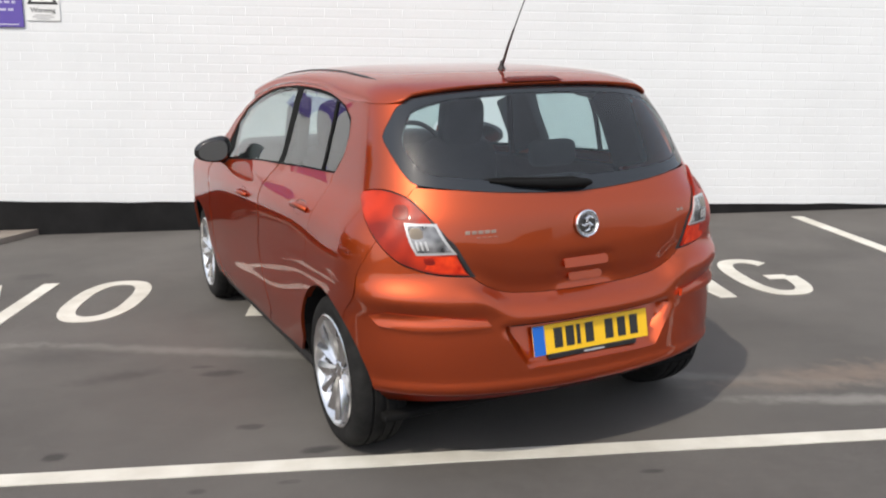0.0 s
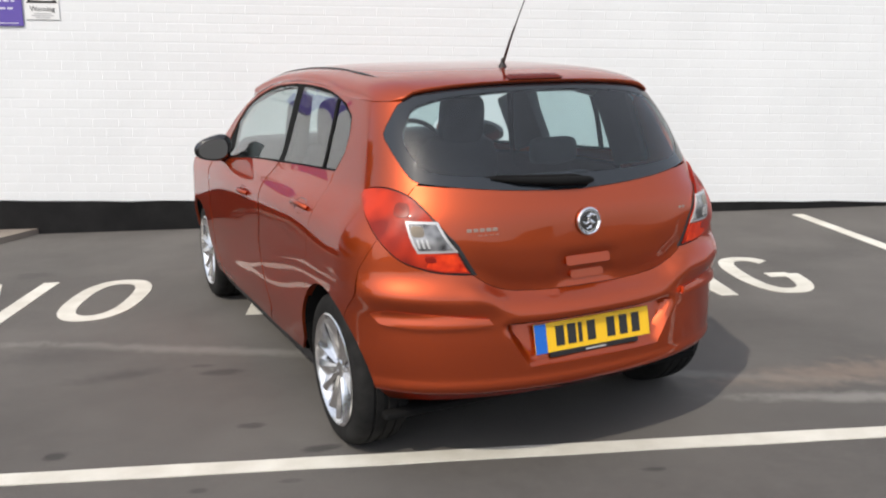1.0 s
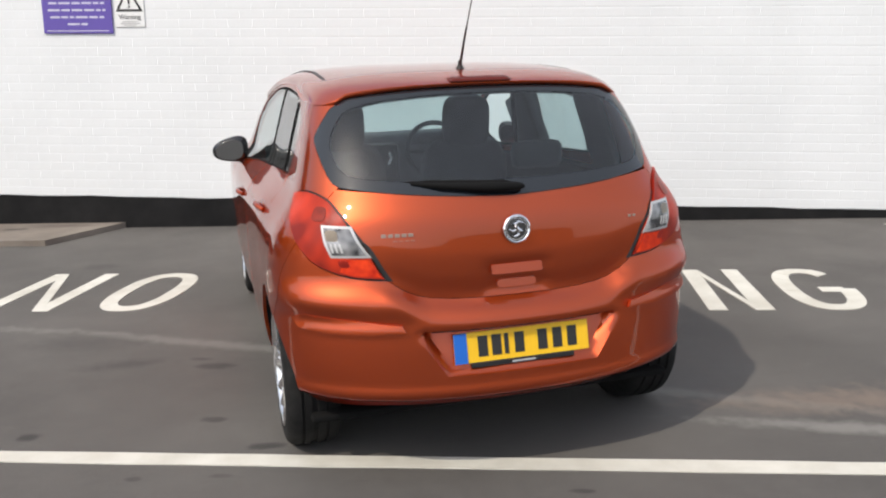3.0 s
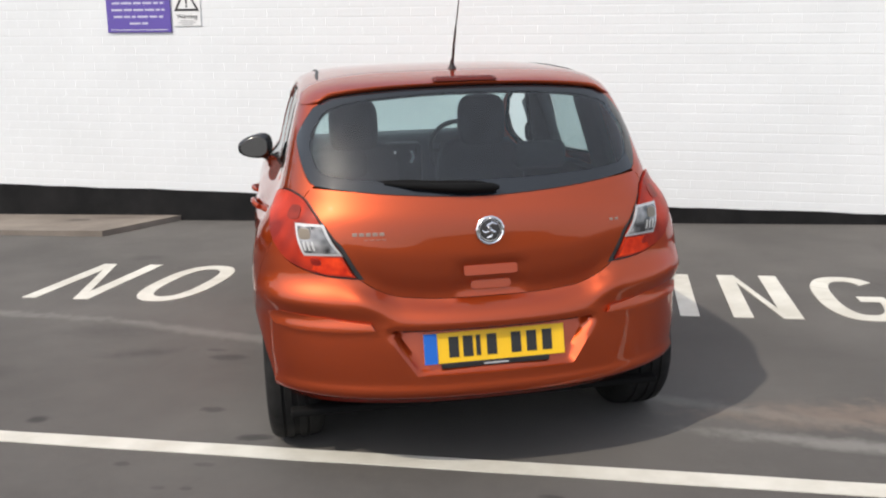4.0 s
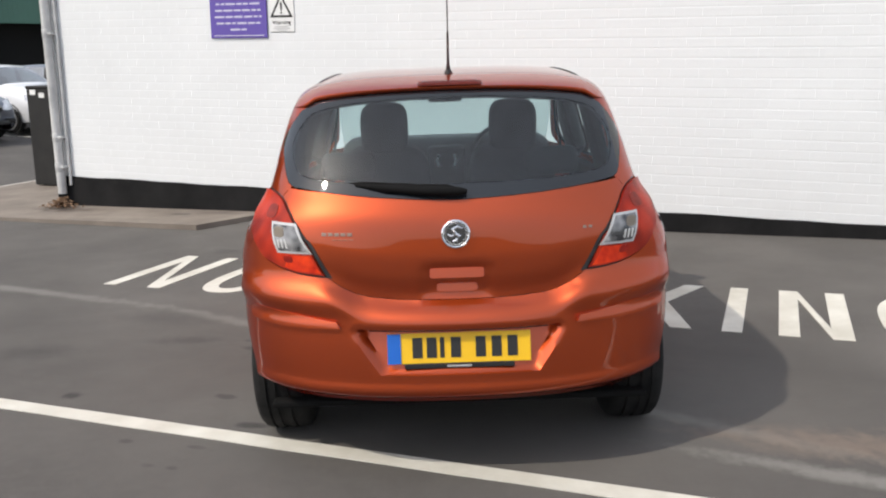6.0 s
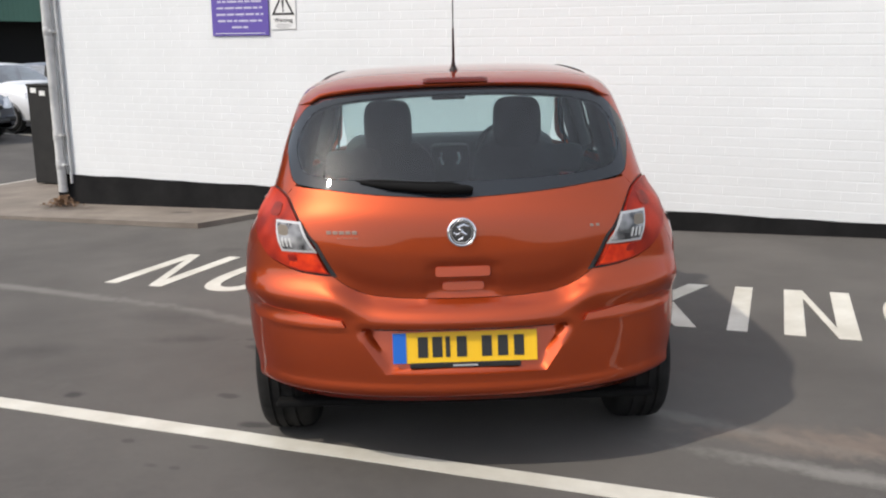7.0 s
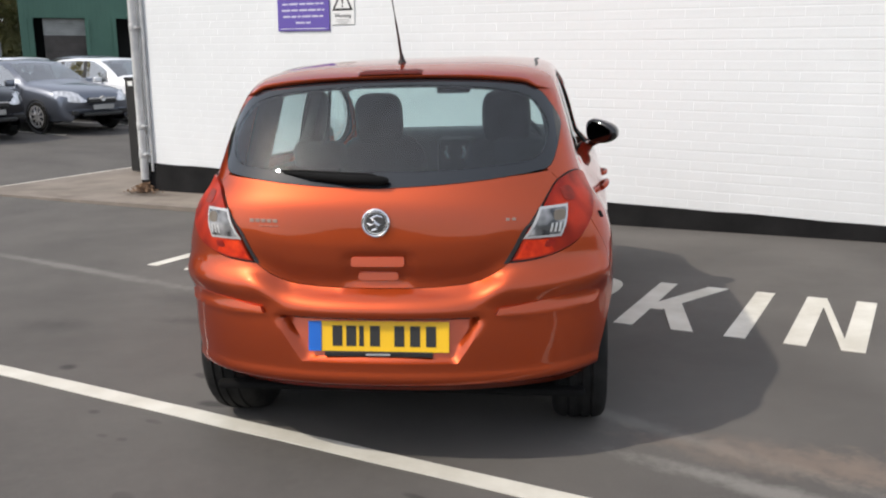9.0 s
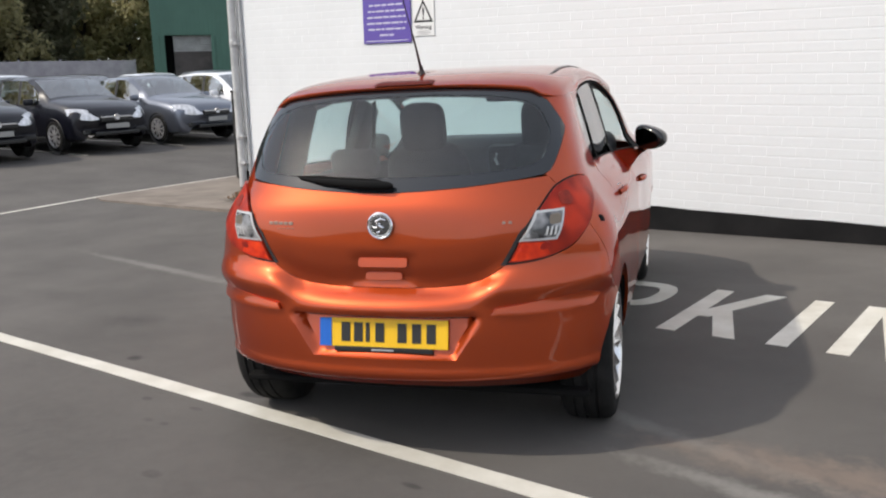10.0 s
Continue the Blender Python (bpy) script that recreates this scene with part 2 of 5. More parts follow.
def box(sx, sy, sz, at=(0, 0, 0), bevel=0.0, segments=2, bm=None, turn=None):
    bm = bm or bmesh.new()
    m = Matrix.Translation(at) @ (turn or Matrix()) @ Matrix.Diagonal((sx, sy, sz, 1))
    made = bmesh.ops.create_cube(bm, size=1.0, matrix=m)
    if bevel:
        edges = {e for v in made["verts"] for e in v.link_edges}
        bmesh.ops.bevel(bm, geom=list(edges), offset=bevel, segments=segments, affect="EDGES", profile=0.5)
    return bm


def tube(path, r, sides=10, bm=None, caps=True):
    bm = bm or bmesh.new()
    rings = []
    radii = r if isinstance(r, (list, tuple)) else [r] * len(path)
    pts = [Vector(p) for p in path]
    for i, p in enumerate(pts):
        d = (pts[min(i + 1, len(pts) - 1)] - pts[max(i - 1, 0)]).normalized()
        q = d.to_track_quat("Z", "Y")
        rings.append([bm.verts.new(p + q @ Vector((radii[i] * math.cos(a), radii[i] * math.sin(a), 0))) for a in [2 * math.pi * k / sides for k in range(sides)]])
    for a, b in zip(rings, rings[1:]):
        for k in range(sides):
            bm.faces.new((a[k], a[(k + 1) % sides], b[(k + 1) % sides], b[k]))
    if caps:
        bm.faces.new(list(reversed(rings[0])))
        bm.faces.new(rings[-1])
    return bm


def lathe(profile, steps=48, axis="X", bm=None):
    """Turns a profile of (along, radius) round an axis."""
    bm = bm or bmesh.new()
    rings = []
    for k in range(steps):
        a = 2 * math.pi * k / steps
        c, s = math.cos(a), math.sin(a)
        rings.append([bm.verts.new((t, r * c, r * s) if axis == "X" else ((r * c, t, r * s) if axis == "Y" else (r * c, r * s, t))) for t, r in profile])
    for k in range(steps):
        a, b = rings[k], rings[(k + 1) % steps]
        for i in range(len(profile) - 1):
            bm.faces.new((a[i], a[i + 1], b[i + 1], b[i]))
    bmesh.ops.recalc_face_normals(bm, faces=bm.faces)
    return bm


# ---- setting: the frame of the building front (x along it, y into it) ----
TURN = -21.7
G = pose(-2.14, 6.38, 0, 0, 0, TURN)
W = pose(-2.14, 6.38, 0.32, 0, 0, TURN) @ pose(0, 0, 0, 0, 1.88, 0)


def ground_z(u):
    """The car park rises beyond the building and then runs level."""
    d = -4.6 - u
    if d < 0:
        return 0.0
    return 0.42 * (1 - math.exp(-(d / 3.4) ** 2)) + 0.035 * max(0.0, d - 5.0)


def spread(lo, hi, fine_lo, fine_hi, step):
    xs = [fine_lo + step * i for i in range(int((fine_hi - fine_lo) / step) + 1)]
    d, x = step, fine_hi
    while x < hi:
        d *= 1.5
        x += d
        xs.append(min(x, hi))
    d, x = step, fine_lo
    while x > lo:
        d *= 1.5
        x -= d
        xs.insert(0, max(x, lo))
    return xs


us, vs = spread(-500, 500, -16, 12, 0.25), spread(-500, 500, -14, 12, 1.0)
gv = [(u, w, ground_z(u)) for u in us for w in vs]
gf = [(i * len(vs) + j, (i + 1) * len(vs) + j, (i + 1) * len(vs) + j + 1, i * len(vs) + j + 1) for i in range(len(us) - 1) for j in range(len(vs) - 1)]
ground = put("ground", mesh("ground", gv, gf, ASPHALT), None, G)
tagged(ground, "grey tarmac car park with stains and worn patches", "ground", kind="structure")

# building: white painted brick front on a black plinth
U0, U1, H = -2.70, 11.0, 4.2
wall = thing("wall_front", "white painted brick wall with a black plinth", "wall", W, kind="structure")
part("core", box(U1 - U0, 5.0, H + 0.6, ((U0 + U1) / 2, 2.5018, H / 2 - 0.3), 0.0), WHITE_BRICK, wall)
pl = bmesh.new()
n = 46
low, top, back = [], [], []
for i in range(n + 1):
    u = U0 - 0.012 + (U1 - U0 + 0.012) * i / n
    jit = 0.004 * math.sin(i * 2.3) + 0.003 * math.sin(i * 5.1)
    low.append(pl.verts.new((u, -0.016, -0.65)))
    top.append(pl.verts.new((u, -0.016, jit)))
    back.append(pl.verts.new((u, 0.01, jit + 0.004)))
for i in range(n):
    pl.faces.new((low[i], low[i + 1], top[i + 1], top[i]))
    pl.faces.new((top[i], top[i + 1], back[i + 1], back[i]))
part("plinth", pl, BLACK_PLINTH, wall, "black painted plinth")

# ---- painted markings ----
def marking(name, label, polys, mat, lift=0.005):
    bm = bmesh.new()
    rows = []
    for (u0, v0), (u1, v1) in polys:
        rows.append([bm.verts.new((u0, -v0, ground_z(u0) + 0.0005)), bm.verts.new((u0, -v0, ground_z(u0) + lift)), bm.verts.new((u1, -v1, ground_z(u1) + lift)), bm.verts.new((u1, -v1, ground_z(u1) + 0.0005))])
    for a, b in zip(rows, rows[1:]):
        for i in range(3):
            bm.faces.new((a[i], a[i + 1], b[i + 1], b[i]))
    bmesh.ops.recalc_face_normals(bm, faces=bm.faces)
    ob = part(name, bm, mat, None, "", m=G)
    return tagged(ob, label, "road marking", kind="structure")


def strip(u0, v0, u1, v1, width, steps=24, wob=0.006):
    """A painted line as its two slightly uneven edges."""
    d = Vector((u1 - u0, v1 - v0))
    nrm = Vector((-d.y, d.x)).normalized() * width / 2
    rnd = random.Random(7)
    pts = []
    for i in range(steps + 1):
        c = Vector((u0, v0)) + d * i / steps
        a, b = 1 + rnd.uniform(-wob, wob) / width, 1 + rnd.uniform(-wob, wob) / width
        pts.append((c + nrm * a, c - nrm * b))
    return [(tuple(a), tuple(b)) for a, b in pts]


marking("bay_line_front", "long white painted line along the bay front", strip(-9, 5.135, 14, 4.955, 0.096, 90), LINE_PAINT)
marking("bay_line_side", "white painted line square to the wall", strip(7.52, 0.32, 7.52, 5.0, 0.115), LINE_PAINT)
marking("edge_line", "thin white line along the pavement edge", strip(-5.36, -2.3, -5.29, 0.64, 0.07, 24)[:-1] + strip(-5.29, 0.64, -4.93, 3.2, 0.07, 24), LINE_PAINT)
for v0, v1 in ((-1.0, -1.65), (-3.1, -3.88), (-5.5, -6.2)):
    marking("far_bay_line", "worn white line between the parked cars", strip(-13.5, v0, -9.35, v1, 0.085, 40, 0.012), LINE_PAINT)

LETTER_V0, LETTER_V1 = 1.955, 2.965


def bar(x0, y0, x1, y1, w):
    """A straight stroke between two points, cut level at its ends."""
    if abs(y1 - y0) < 1e-6:
        return [(x0, y0 - w / 2), (x1, y0 - w / 2), (x1, y0 + w / 2), (x0, y0 + w / 2)]
    return [(x0 - w / 2, y0), (x0 + w / 2, y0), (x1 + w / 2, y1), (x1 - w / 2, y1)]


def arc(cx, cy, rx, ry, a0, a1, w, n=26, p=2.5):
    """A bent stroke along part of a rounded ring, as quads."""
    out = []
    pts = []
    for i in range(n + 1):
        a = radians(a0 + (a1 - a0) * i / n)
        c, s = math.cos(a), math.sin(a)
        k = lambda t: math.copysign(abs(t) ** (2 / p), t)
        pts.append(((cx + rx * k(c), cy + ry * k(s)), (cx + (rx - w) * k(c), cy + (ry - w) * k(s))))
    for (a, b), (c, d) in zip(pts, pts[1:]):
        out.append([a, c, d, b])
    return out


def letter(ch, w, h, t=0.112):
    if ch == "N":
        return [bar(t / 2, 0, t / 2, h, t), bar(w - t / 2, 0, w - t / 2, h, t), [(t, h), (t, h - 0.2), (w - t, 0), (w - t, 0.2)]]
    if ch == "O":
        return arc(w / 2, h / 2, w / 2, h / 2, 0, 360, t, 44)
    if ch == "P":
        return [bar(t / 2, 0, t / 2, h, t), bar(t, h - t / 2, w * 0.5, h - t / 2, t), bar(t, h * 0.42, w * 0.5, h * 0.42, t)] + arc(w * 0.5, h * 0.71 - t / 4 + 0.012, w * 0.5, h * 0.29 + t / 4 - 0.012, -90, 90, t, 16)
    if ch == "R":
        return letter("P", w, h, t) + [bar(w * 0.5, h * 0.40, w - t / 2, 0, t * 1.05)]
    if ch == "A":
        return [bar(t / 2, 0, w / 2, h, t), bar(w - t / 2, 0, w / 2, h, t), bar(w * 0.24, h * 0.28, w * 0.76, h * 0.28, t)]
    if ch == "K":
        return [bar(t / 2, 0, t / 2, h, t), bar(t, h * 0.36, w - t * 0.6, h, t * 1.15), bar(w * 0.42, h * 0.56, w - t / 2, 0, t * 1.1)]
    if ch == "I":
        return [bar(t / 2, 0, t / 2, h, t)]
    if ch == "G":
        return arc(w / 2, h / 2, w / 2, h / 2, 42, 358, t, 44) + [bar(w * 0.52, h * 0.46, w - t * 0.6, h * 0.46, t)]
    return []


words = thing("no_parking_words", "white painted words NO PARKING on the tarmac", "road marking", G, kind="structure")
for ch, u0, u1 in [("N", 0.66, 1.18), ("O", 1.42, 1.92), ("P", 2.67, 3.08), ("A", 3.22, 3.70), ("R", 3.86, 4.31), ("K", 4.51, 4.96), ("I", 5.13, 5.242), ("N", 5.435, 5.825), ("G", 5.985, 6.45)]:
    bm = bmesh.new()
    polys = letter(ch, u1 - u0, LETTER_V1 - LETTER_V0)
    for k, p in enumerate(polys):
        lift = 0.004 + 0.0004 * (k % 4)
        top = [bm.verts.new((u0 + x, -LETTER_V1 + y, lift)) for x, y in p]
        low = [bm.verts.new((u0 + x, -LETTER_V1 + y, 0.0003)) for x, y in p]
        bm.faces.new(top)
        for i in range(len(p)):
            bm.faces.new((low[i], low[(i + 1) % len(p)], top[(i + 1) % len(p)], top[i]))
    bmesh.ops.recalc_face_normals(bm, faces=bm.faces)
    part("letter", bm, LINE_PAINT, words)

# pavement by the wall
pv = [(-5.24, 0.66, 0.012), (-4.9, 0.80, 0.02), (-0.06, 0.88, 0.055), (0.30, -0.0, 0.055), (-2.66, -0.0, 0.055), (-2.66, -2.3, 0.04), (-5.31, -2.3, 0.012)]
bm = bmesh.new()
low = [bm.verts.new((u, -v, ground_z(u) - 0.02)) for u, v, h in pv]
top = [bm.verts.new((u, -v, ground_z(u) + h)) for u, v, h in pv]
bm.faces.new(top)
for i in range(len(pv)):
    bm.faces.new((low[i], low[(i + 1) % len(pv)], top[(i + 1) % len(pv)], top[i]))
bmesh.ops.recalc_face_normals(bm, faces=bm.faces)
tagged(part("pavement", bm, CONCRETE, None, m=G), "low tan concrete pavement strip along the wall foot", "pavement", kind="structure")

# signs on the wall
sign = thing("parking_sign", "purple rectangular wall sign with rows of white text", "sign", W @ pose(-0.012, -0.012, 1.835))
part("sign_board", box(0.70, 0.012, 0.495, (0, 0, 0), 0.003, 1), PURPLE, sign)
part("bottom_border", box(0.62, 0.003, 0.006, (0, -0.007, -0.222)), SIGN_WHITE, sign)
rnd = random.Random(3)
for k, (w, z) in enumerate(((0.50, 0.165), (0.54, 0.100), (0.56, 0.035), (0.58, -0.030), (0.54, -0.095), (0.20, -0.160))):
    x = -w / 2
    while x < w / 2 - 0.03:
        ln = min(rnd.uniform(0.04, 0.13), w / 2 - x)
        part("text_bar", box(ln, 0.002, 0.019, (x + ln / 2, -0.007, z)), SIGN_LILAC, sign)
        x += ln + 0.018
warn = thing("warning_sign", "white warning sign with a black exclamation triangle", "sign", W @ pose(0.510, -0.008, 1.860))
part("sign_board", box(0.295, 0.006, 0.425, (0, 0, 0), 0.002, 1), SIGN_WHITE, warn)


def flat(polys, mat, parent, name, y=-0.0045):
    bm = bmesh.new()
    for poly in polys:
        bm.faces.new([bm.verts.new((x, y, z)) for x, z in poly])
        bm.faces.new([bm.verts.new((x, y + 0.001, z)) for x, z in reversed(poly)])
    return part(name, bm, mat, parent)


tri = [(-0.135, -0.070), (0.135, -0.070), (0.0, 0.170)]
tin = [(-0.098, -0.048), (0.098, -0.048), (0.0, 0.126)]
flat([[tri[0], tri[1], tin[1], tin[0]], [tri[1], tri[2], tin[2], tin[1]], [tri[2], tri[0], tin[0], tin[2]]], SIGN_BLACK, warn, "triangle")
flat([[(-0.008, -0.003), (0.008, -0.003), (0.014, 0.080), (-0.014, 0.080)], [(-0.010, -0.035), (0.010, -0.035), (0.010, -0.015), (-0.010, -0.015)]], SIGN_BLACK, warn, "exclamation_mark")
fc = bpy.data.curves.new("word", "FONT")
fc.body, fc.size, fc.align_x, fc.extrude = "Warning", 0.062, "CENTER", 0.001
fc.materials.append(SIGN_BLACK)
put("word", fc, warn, pose(0, -0.005, -0.140, 90))
for w, z in ((0.15, -0.162), (0.19, -0.179), (0.12, -0.196)):
    part("text_bar", box(w, 0.002, 0.009, (0, -0.004, z)), SIGN_GREY, warn)

# downpipe with brackets, thin pipe beside it, and leaf litter at its foot
pipe = thing("downpipe", "grey painted downpipe with brackets at the wall corner", "downpipe", W)
part("pipe", tube([(-2.580, -0.075, -0.20), (-2.580, -0.075, 0.3), (-2.580, -0.075, 2.0), (-2.580, -0.075, 4.1)], 0.052, 18), PIPE_PAINT, pipe, smooth=True)
part("thin_pipe", tube([(-2.480, -0.03, -0.1), (-2.480, -0.03, 2.0), (-2.480, -0.03, 4.1)], 0.018, 10), PIPE_PAINT, pipe, smooth=True)
for z in (1.66, 0.47, 0.12, 2.9):
    part("pipe_bracket", box(0.125, 0.10, 0.03, (-2.562, -0.062, z), 0.008), PIPE_PAINT, pipe)
    part("pipe_socket", lathe([(z - 0.05, 0.053), (z - 0.045, 0.0565), (z + 0.045, 0.0565), (z + 0.05, 0.053)], 18, "Z"), PIPE_PAINT, pipe, smooth=True, m=pose(-2.580, -0.075, 0))
rnd = random.Random(11)
lv, lf = [], []
for k in range(340):
    r, a = abs(rnd.gauss(0, 0.09)), rnd.uniform(0, 6.28)
    c = Vector((-2.54 + 1.25 * r * math.cos(a), -0.16 - 0.75 * abs(r * math.sin(a)) + rnd.uniform(-0.02, 0.1), 0.06 + max(0.0, 0.12 * (1 - r / 0.25)) * rnd.random()))
    q = Euler((rnd.uniform(-0.9, 0.9), rnd.uniform(-0.9, 0.9), rnd.uniform(0, 6.28))).to_matrix()
    s = rnd.uniform(0.012, 0.03)
    b = len(lv)
    lv += [c + q @ Vector(v) * s for v in ((-1, 0, 0), (0, -0.55, 0.15), (1, 0, 0), (0, 0.55, 0.15))]
    lf += [(b, b + 1, b + 2), (b, b + 2, b + 3)]
tagged(put("leaf_litter", mesh("leaf_litter", lv, lf, RUST, False), None, G), "brown dry leaf litter at the downpipe foot", "litter", kind="stuff")

# ---- the parked hatchback: one smooth body surface, cut into panels ----
def curve_through(tab):
    xs, ys = [p[0] for p in tab], [p[1] for p in tab]
    n = len(xs)
    d = [(ys[i + 1] - ys[i]) / (xs[i + 1] - xs[i]) for i in range(n - 1)]
    m = [d[0]] + [0.0 if d[i - 1] * d[i] <= 0 else 2 * d[i - 1] * d[i] / (d[i - 1] + d[i]) for i in range(1, n - 1)] + [d[-1]]

    def f(x):
        if x <= xs[0]:
            return ys[0] + m[0] * (x - xs[0])
        if x >= xs[-1]:
            return ys[-1] + m[-1] * (x - xs[-1])
        i = 0
        while xs[i + 1] < x:
            i += 1
        h = xs[i + 1] - xs[i]
        t = (x - xs[i]) / h
        return (2 * t + 1) * (1 - t) ** 2 * ys[i] + t * (1 - t) ** 2 * h * m[i] + t * t * (3 - 2 * t) * ys[i + 1] + t * t * (t - 1) * h * m[i + 1]
    return f


rear_y = curve_through([(0.18, 0.26), (0.25, 0.165), (0.28, 0.116), (0.307, 0.073), (0.335, 0.033), (0.358, 0.006), (0.38, -0.004), (0.52, 0.0), (0.60, 0.007), (0.630, 0.014), (0.652, 0.034), (0.670, 0.061), (0.686, 0.086), (0.706, 0.089), (0.78, 0.0795), (0.84, 0.0785), (0.90, 0.084), (0.98, 0.096), (1.05, 0.128), (1.1, 0.156), (1.13, 0.178), (1.2, 0.2315), (1.3, 0.316), (1.38, 0.399), (1.5, 0.52)])
half_w = curve_through([(0.18, 0.80), (0.25, 0.825), (0.35, 0.85), (0.5, 0.865), (0.65, 0.866), (0.8, 0.858), (0.9, 0.835), (0.98, 0.79), (1.05, 0.742), (1.1, 0.724), (1.25, 0.684), (1.4, 0.636), (1.5, 0.58)])
corner_d = curve_through([(0.18, 0.50), (0.3, 0.55), (0.62, 0.55), (0.72, 0.47), (0.98, 0.46), (1.1, 0.43), (1.4, 0.36)])
corner_n = curve_through([(0.18, 2.3), (0.62, 2.35), (0.74, 2.75), (0.98, 2.85), (1.1, 2.95), (1.25, 3.35), (1.4, 3.8)])
nose_y = curve_through([(0.18, 3.85), (0.35, 3.98), (0.55, 4.0), (0.7, 3.93), (0.8, 3.80), (0.9, 3.62), (1.0, 3.4), (1.1, 3.3)])
FRONT = 3.3


door_swell = curve_through([(0.6, 0.0), (0.7, 0.001), (0.8, 0.007), (0.9, 0.024), (0.96, 0.029), (1.02, 0.014), (1.08, 0.0), (1.2, 0.0)])


shelf_rise = curve_through([(0.0, 0.0), (0.2, 0.004), (0.32, 0.015), (0.37, 0.028), (0.42, 0.050), (0.5, 0.075), (0.9, 0.085)])
rear_side = curve_through([(0.54, 0.001), (0.60, 0.004), (0.65, 0.010), (0.69, 0.021), (0.73, 0.044), (0.765, 0.067), (0.795, 0.079), (0.83, 0.082), (0.90, 0.084), (0.98, 0.096), (1.05, 0.128)])


def rear_at(q, x, z):
    """The rear profile: the bumper's shelf climbs from the middle towards the lamps and rounds off below them."""
    if not 0.56 < z < 1.0:
        return rear_y(z)
    middle = rear_y(z - shelf_rise(x) * smooth_step(-q, 0.04, 0.30) * (smooth_step(z, 0.56, 0.72) - smooth_step(z, 0.80, 1.0)))
    k = smooth_step(x, 0.38, 0.56) * smooth_step(-q, 0.0, 0.25) * smooth_step(z, 0.56, 0.62) * (1 - smooth_step(z, 0.92, 1.0))
    return middle + (rear_side(z) - middle) * k


def flank_width(w, y, z):
    """The body swells a little from the rear wheels to the front wings, and the doors stand upright up to the shoulder."""
    upright = door_swell(z) * smooth_step(y, 0.55, 1.15) if 0.6 < z < 1.08 else 0.0
    return w + upright + 0.012 * smooth_step(y, 1.0, 1.7) + 0.010 * smooth_step(y, 1.8, 2.6)


def smooth_step(x, a, b):
    t = min(1.0, max(0.0, (x - a) / (b - a)))
    return t * t * (3 - 2 * t)


def body(q, z, side=1):
    """q: -1 at the rear middle, 0 where the rear corner ends, then metres along the flank."""
    w, d, n = half_w(z), corner_d(z), corner_n(z)
    if q <= 0:
        a = (q + 1) * math.pi / 2
        s = 1 if a >= 0 else -1
        a = abs(a)
        x = w * math.sin(a) ** (2 / n)
        return Vector((side * s * x, rear_at(q, x, z) + d * (1 - max(0.0, math.cos(a)) ** (2 / n)), z))
    y = rear_y(z) + d + q
    w = flank_width(w, y, z)
    if y > FRONT:
        a = min(1.0, (y - FRONT) / (4.35 - FRONT)) * math.pi / 2
        return Vector((side * w * max(0.0, math.cos(a)) ** 0.8, FRONT + (nose_y(z) - FRONT) * math.sin(a) ** 0.9, z))
    return Vector((side * w, y, z))


def qx(x, z):
    a = math.asin(min(1.0, abs(x) / half_w(z)) ** (corner_n(z) / 2))
    return -1 + a / (math.pi / 2) * (1 if x >= 0 else -1)


def qy(y, z):
    r, d, n = rear_y(z), corner_d(z), corner_n(z)
    if y >= r + d:
        return y - r - d
    c = max(0.0, 1 - (y - r) / d) ** (n / 2)
    return -1 + math.acos(min(1.0, c)) / (math.pi / 2)


def body_normal(q, z, side=1):
    e = 0.004
    a = body(q + e, z, side) - body(q - e, z, side)
    b = body(q, z + e, side) - body(q, z - e, side)
    nrm = a.cross(b).normalized() * side
    return nrm


def inside(x, y, poly):
    c = False
    j = len(poly) - 1
    for i in range(len(poly)):
        (xi, yi), (xj, yj) = poly[i], poly[j]
        if (yi > y) != (yj > y) and x < (xj - xi) * (y - yi) / (yj - yi) + xi:
            c = not c
        j = i
    return c


def densify(poly, step):
    out = []
    for (a, b), (c, d) in zip(poly, poly[1:] + poly[:1]):
        k = max(1, int(math.hypot(c - a, d - b) / step + 0.5))
        out += [(a + (c - a) * i / k, b + (d - b) * i / k) for i in range(k)]
    return out


def area(poly):
    return sum(a * d - c * b for (a, b), (c, d) in zip(poly, poly[1:] + poly[:1])) / 2


def inset(poly, dist):
    s = 1 if area(poly) > 0 else -1
    out = []
    n = len(poly)
    for i in range(n):
        p, c, x = Vector(poly[i - 1]), Vector(poly[i]), Vector(poly[(i + 1) % n])
        e1, e2 = (c - p).normalized(), (x - c).normalized()
        n1, n2 = Vector((-e1.y, e1.x)) * s, Vector((-e2.y, e2.x)) * s
        b = n1 + n2
        k = max(0.35, b.length_squared / 2)
        out.append(tuple(c + b * (dist / k)))
    return out


def rounded(poly, times=2):
    for _ in range(times):
        new_poly = []
        for (a, b), (c, d) in zip(poly, poly[1:] + poly[:1]):
            new_poly += [(a * 0.8 + c * 0.2, b * 0.8 + d * 0.2), (a * 0.2 + c * 0.8, b * 0.2 + d * 0.8)]
        poly = new_poly
    return poly


from mathutils.geometry import delaunay_2d_cdt


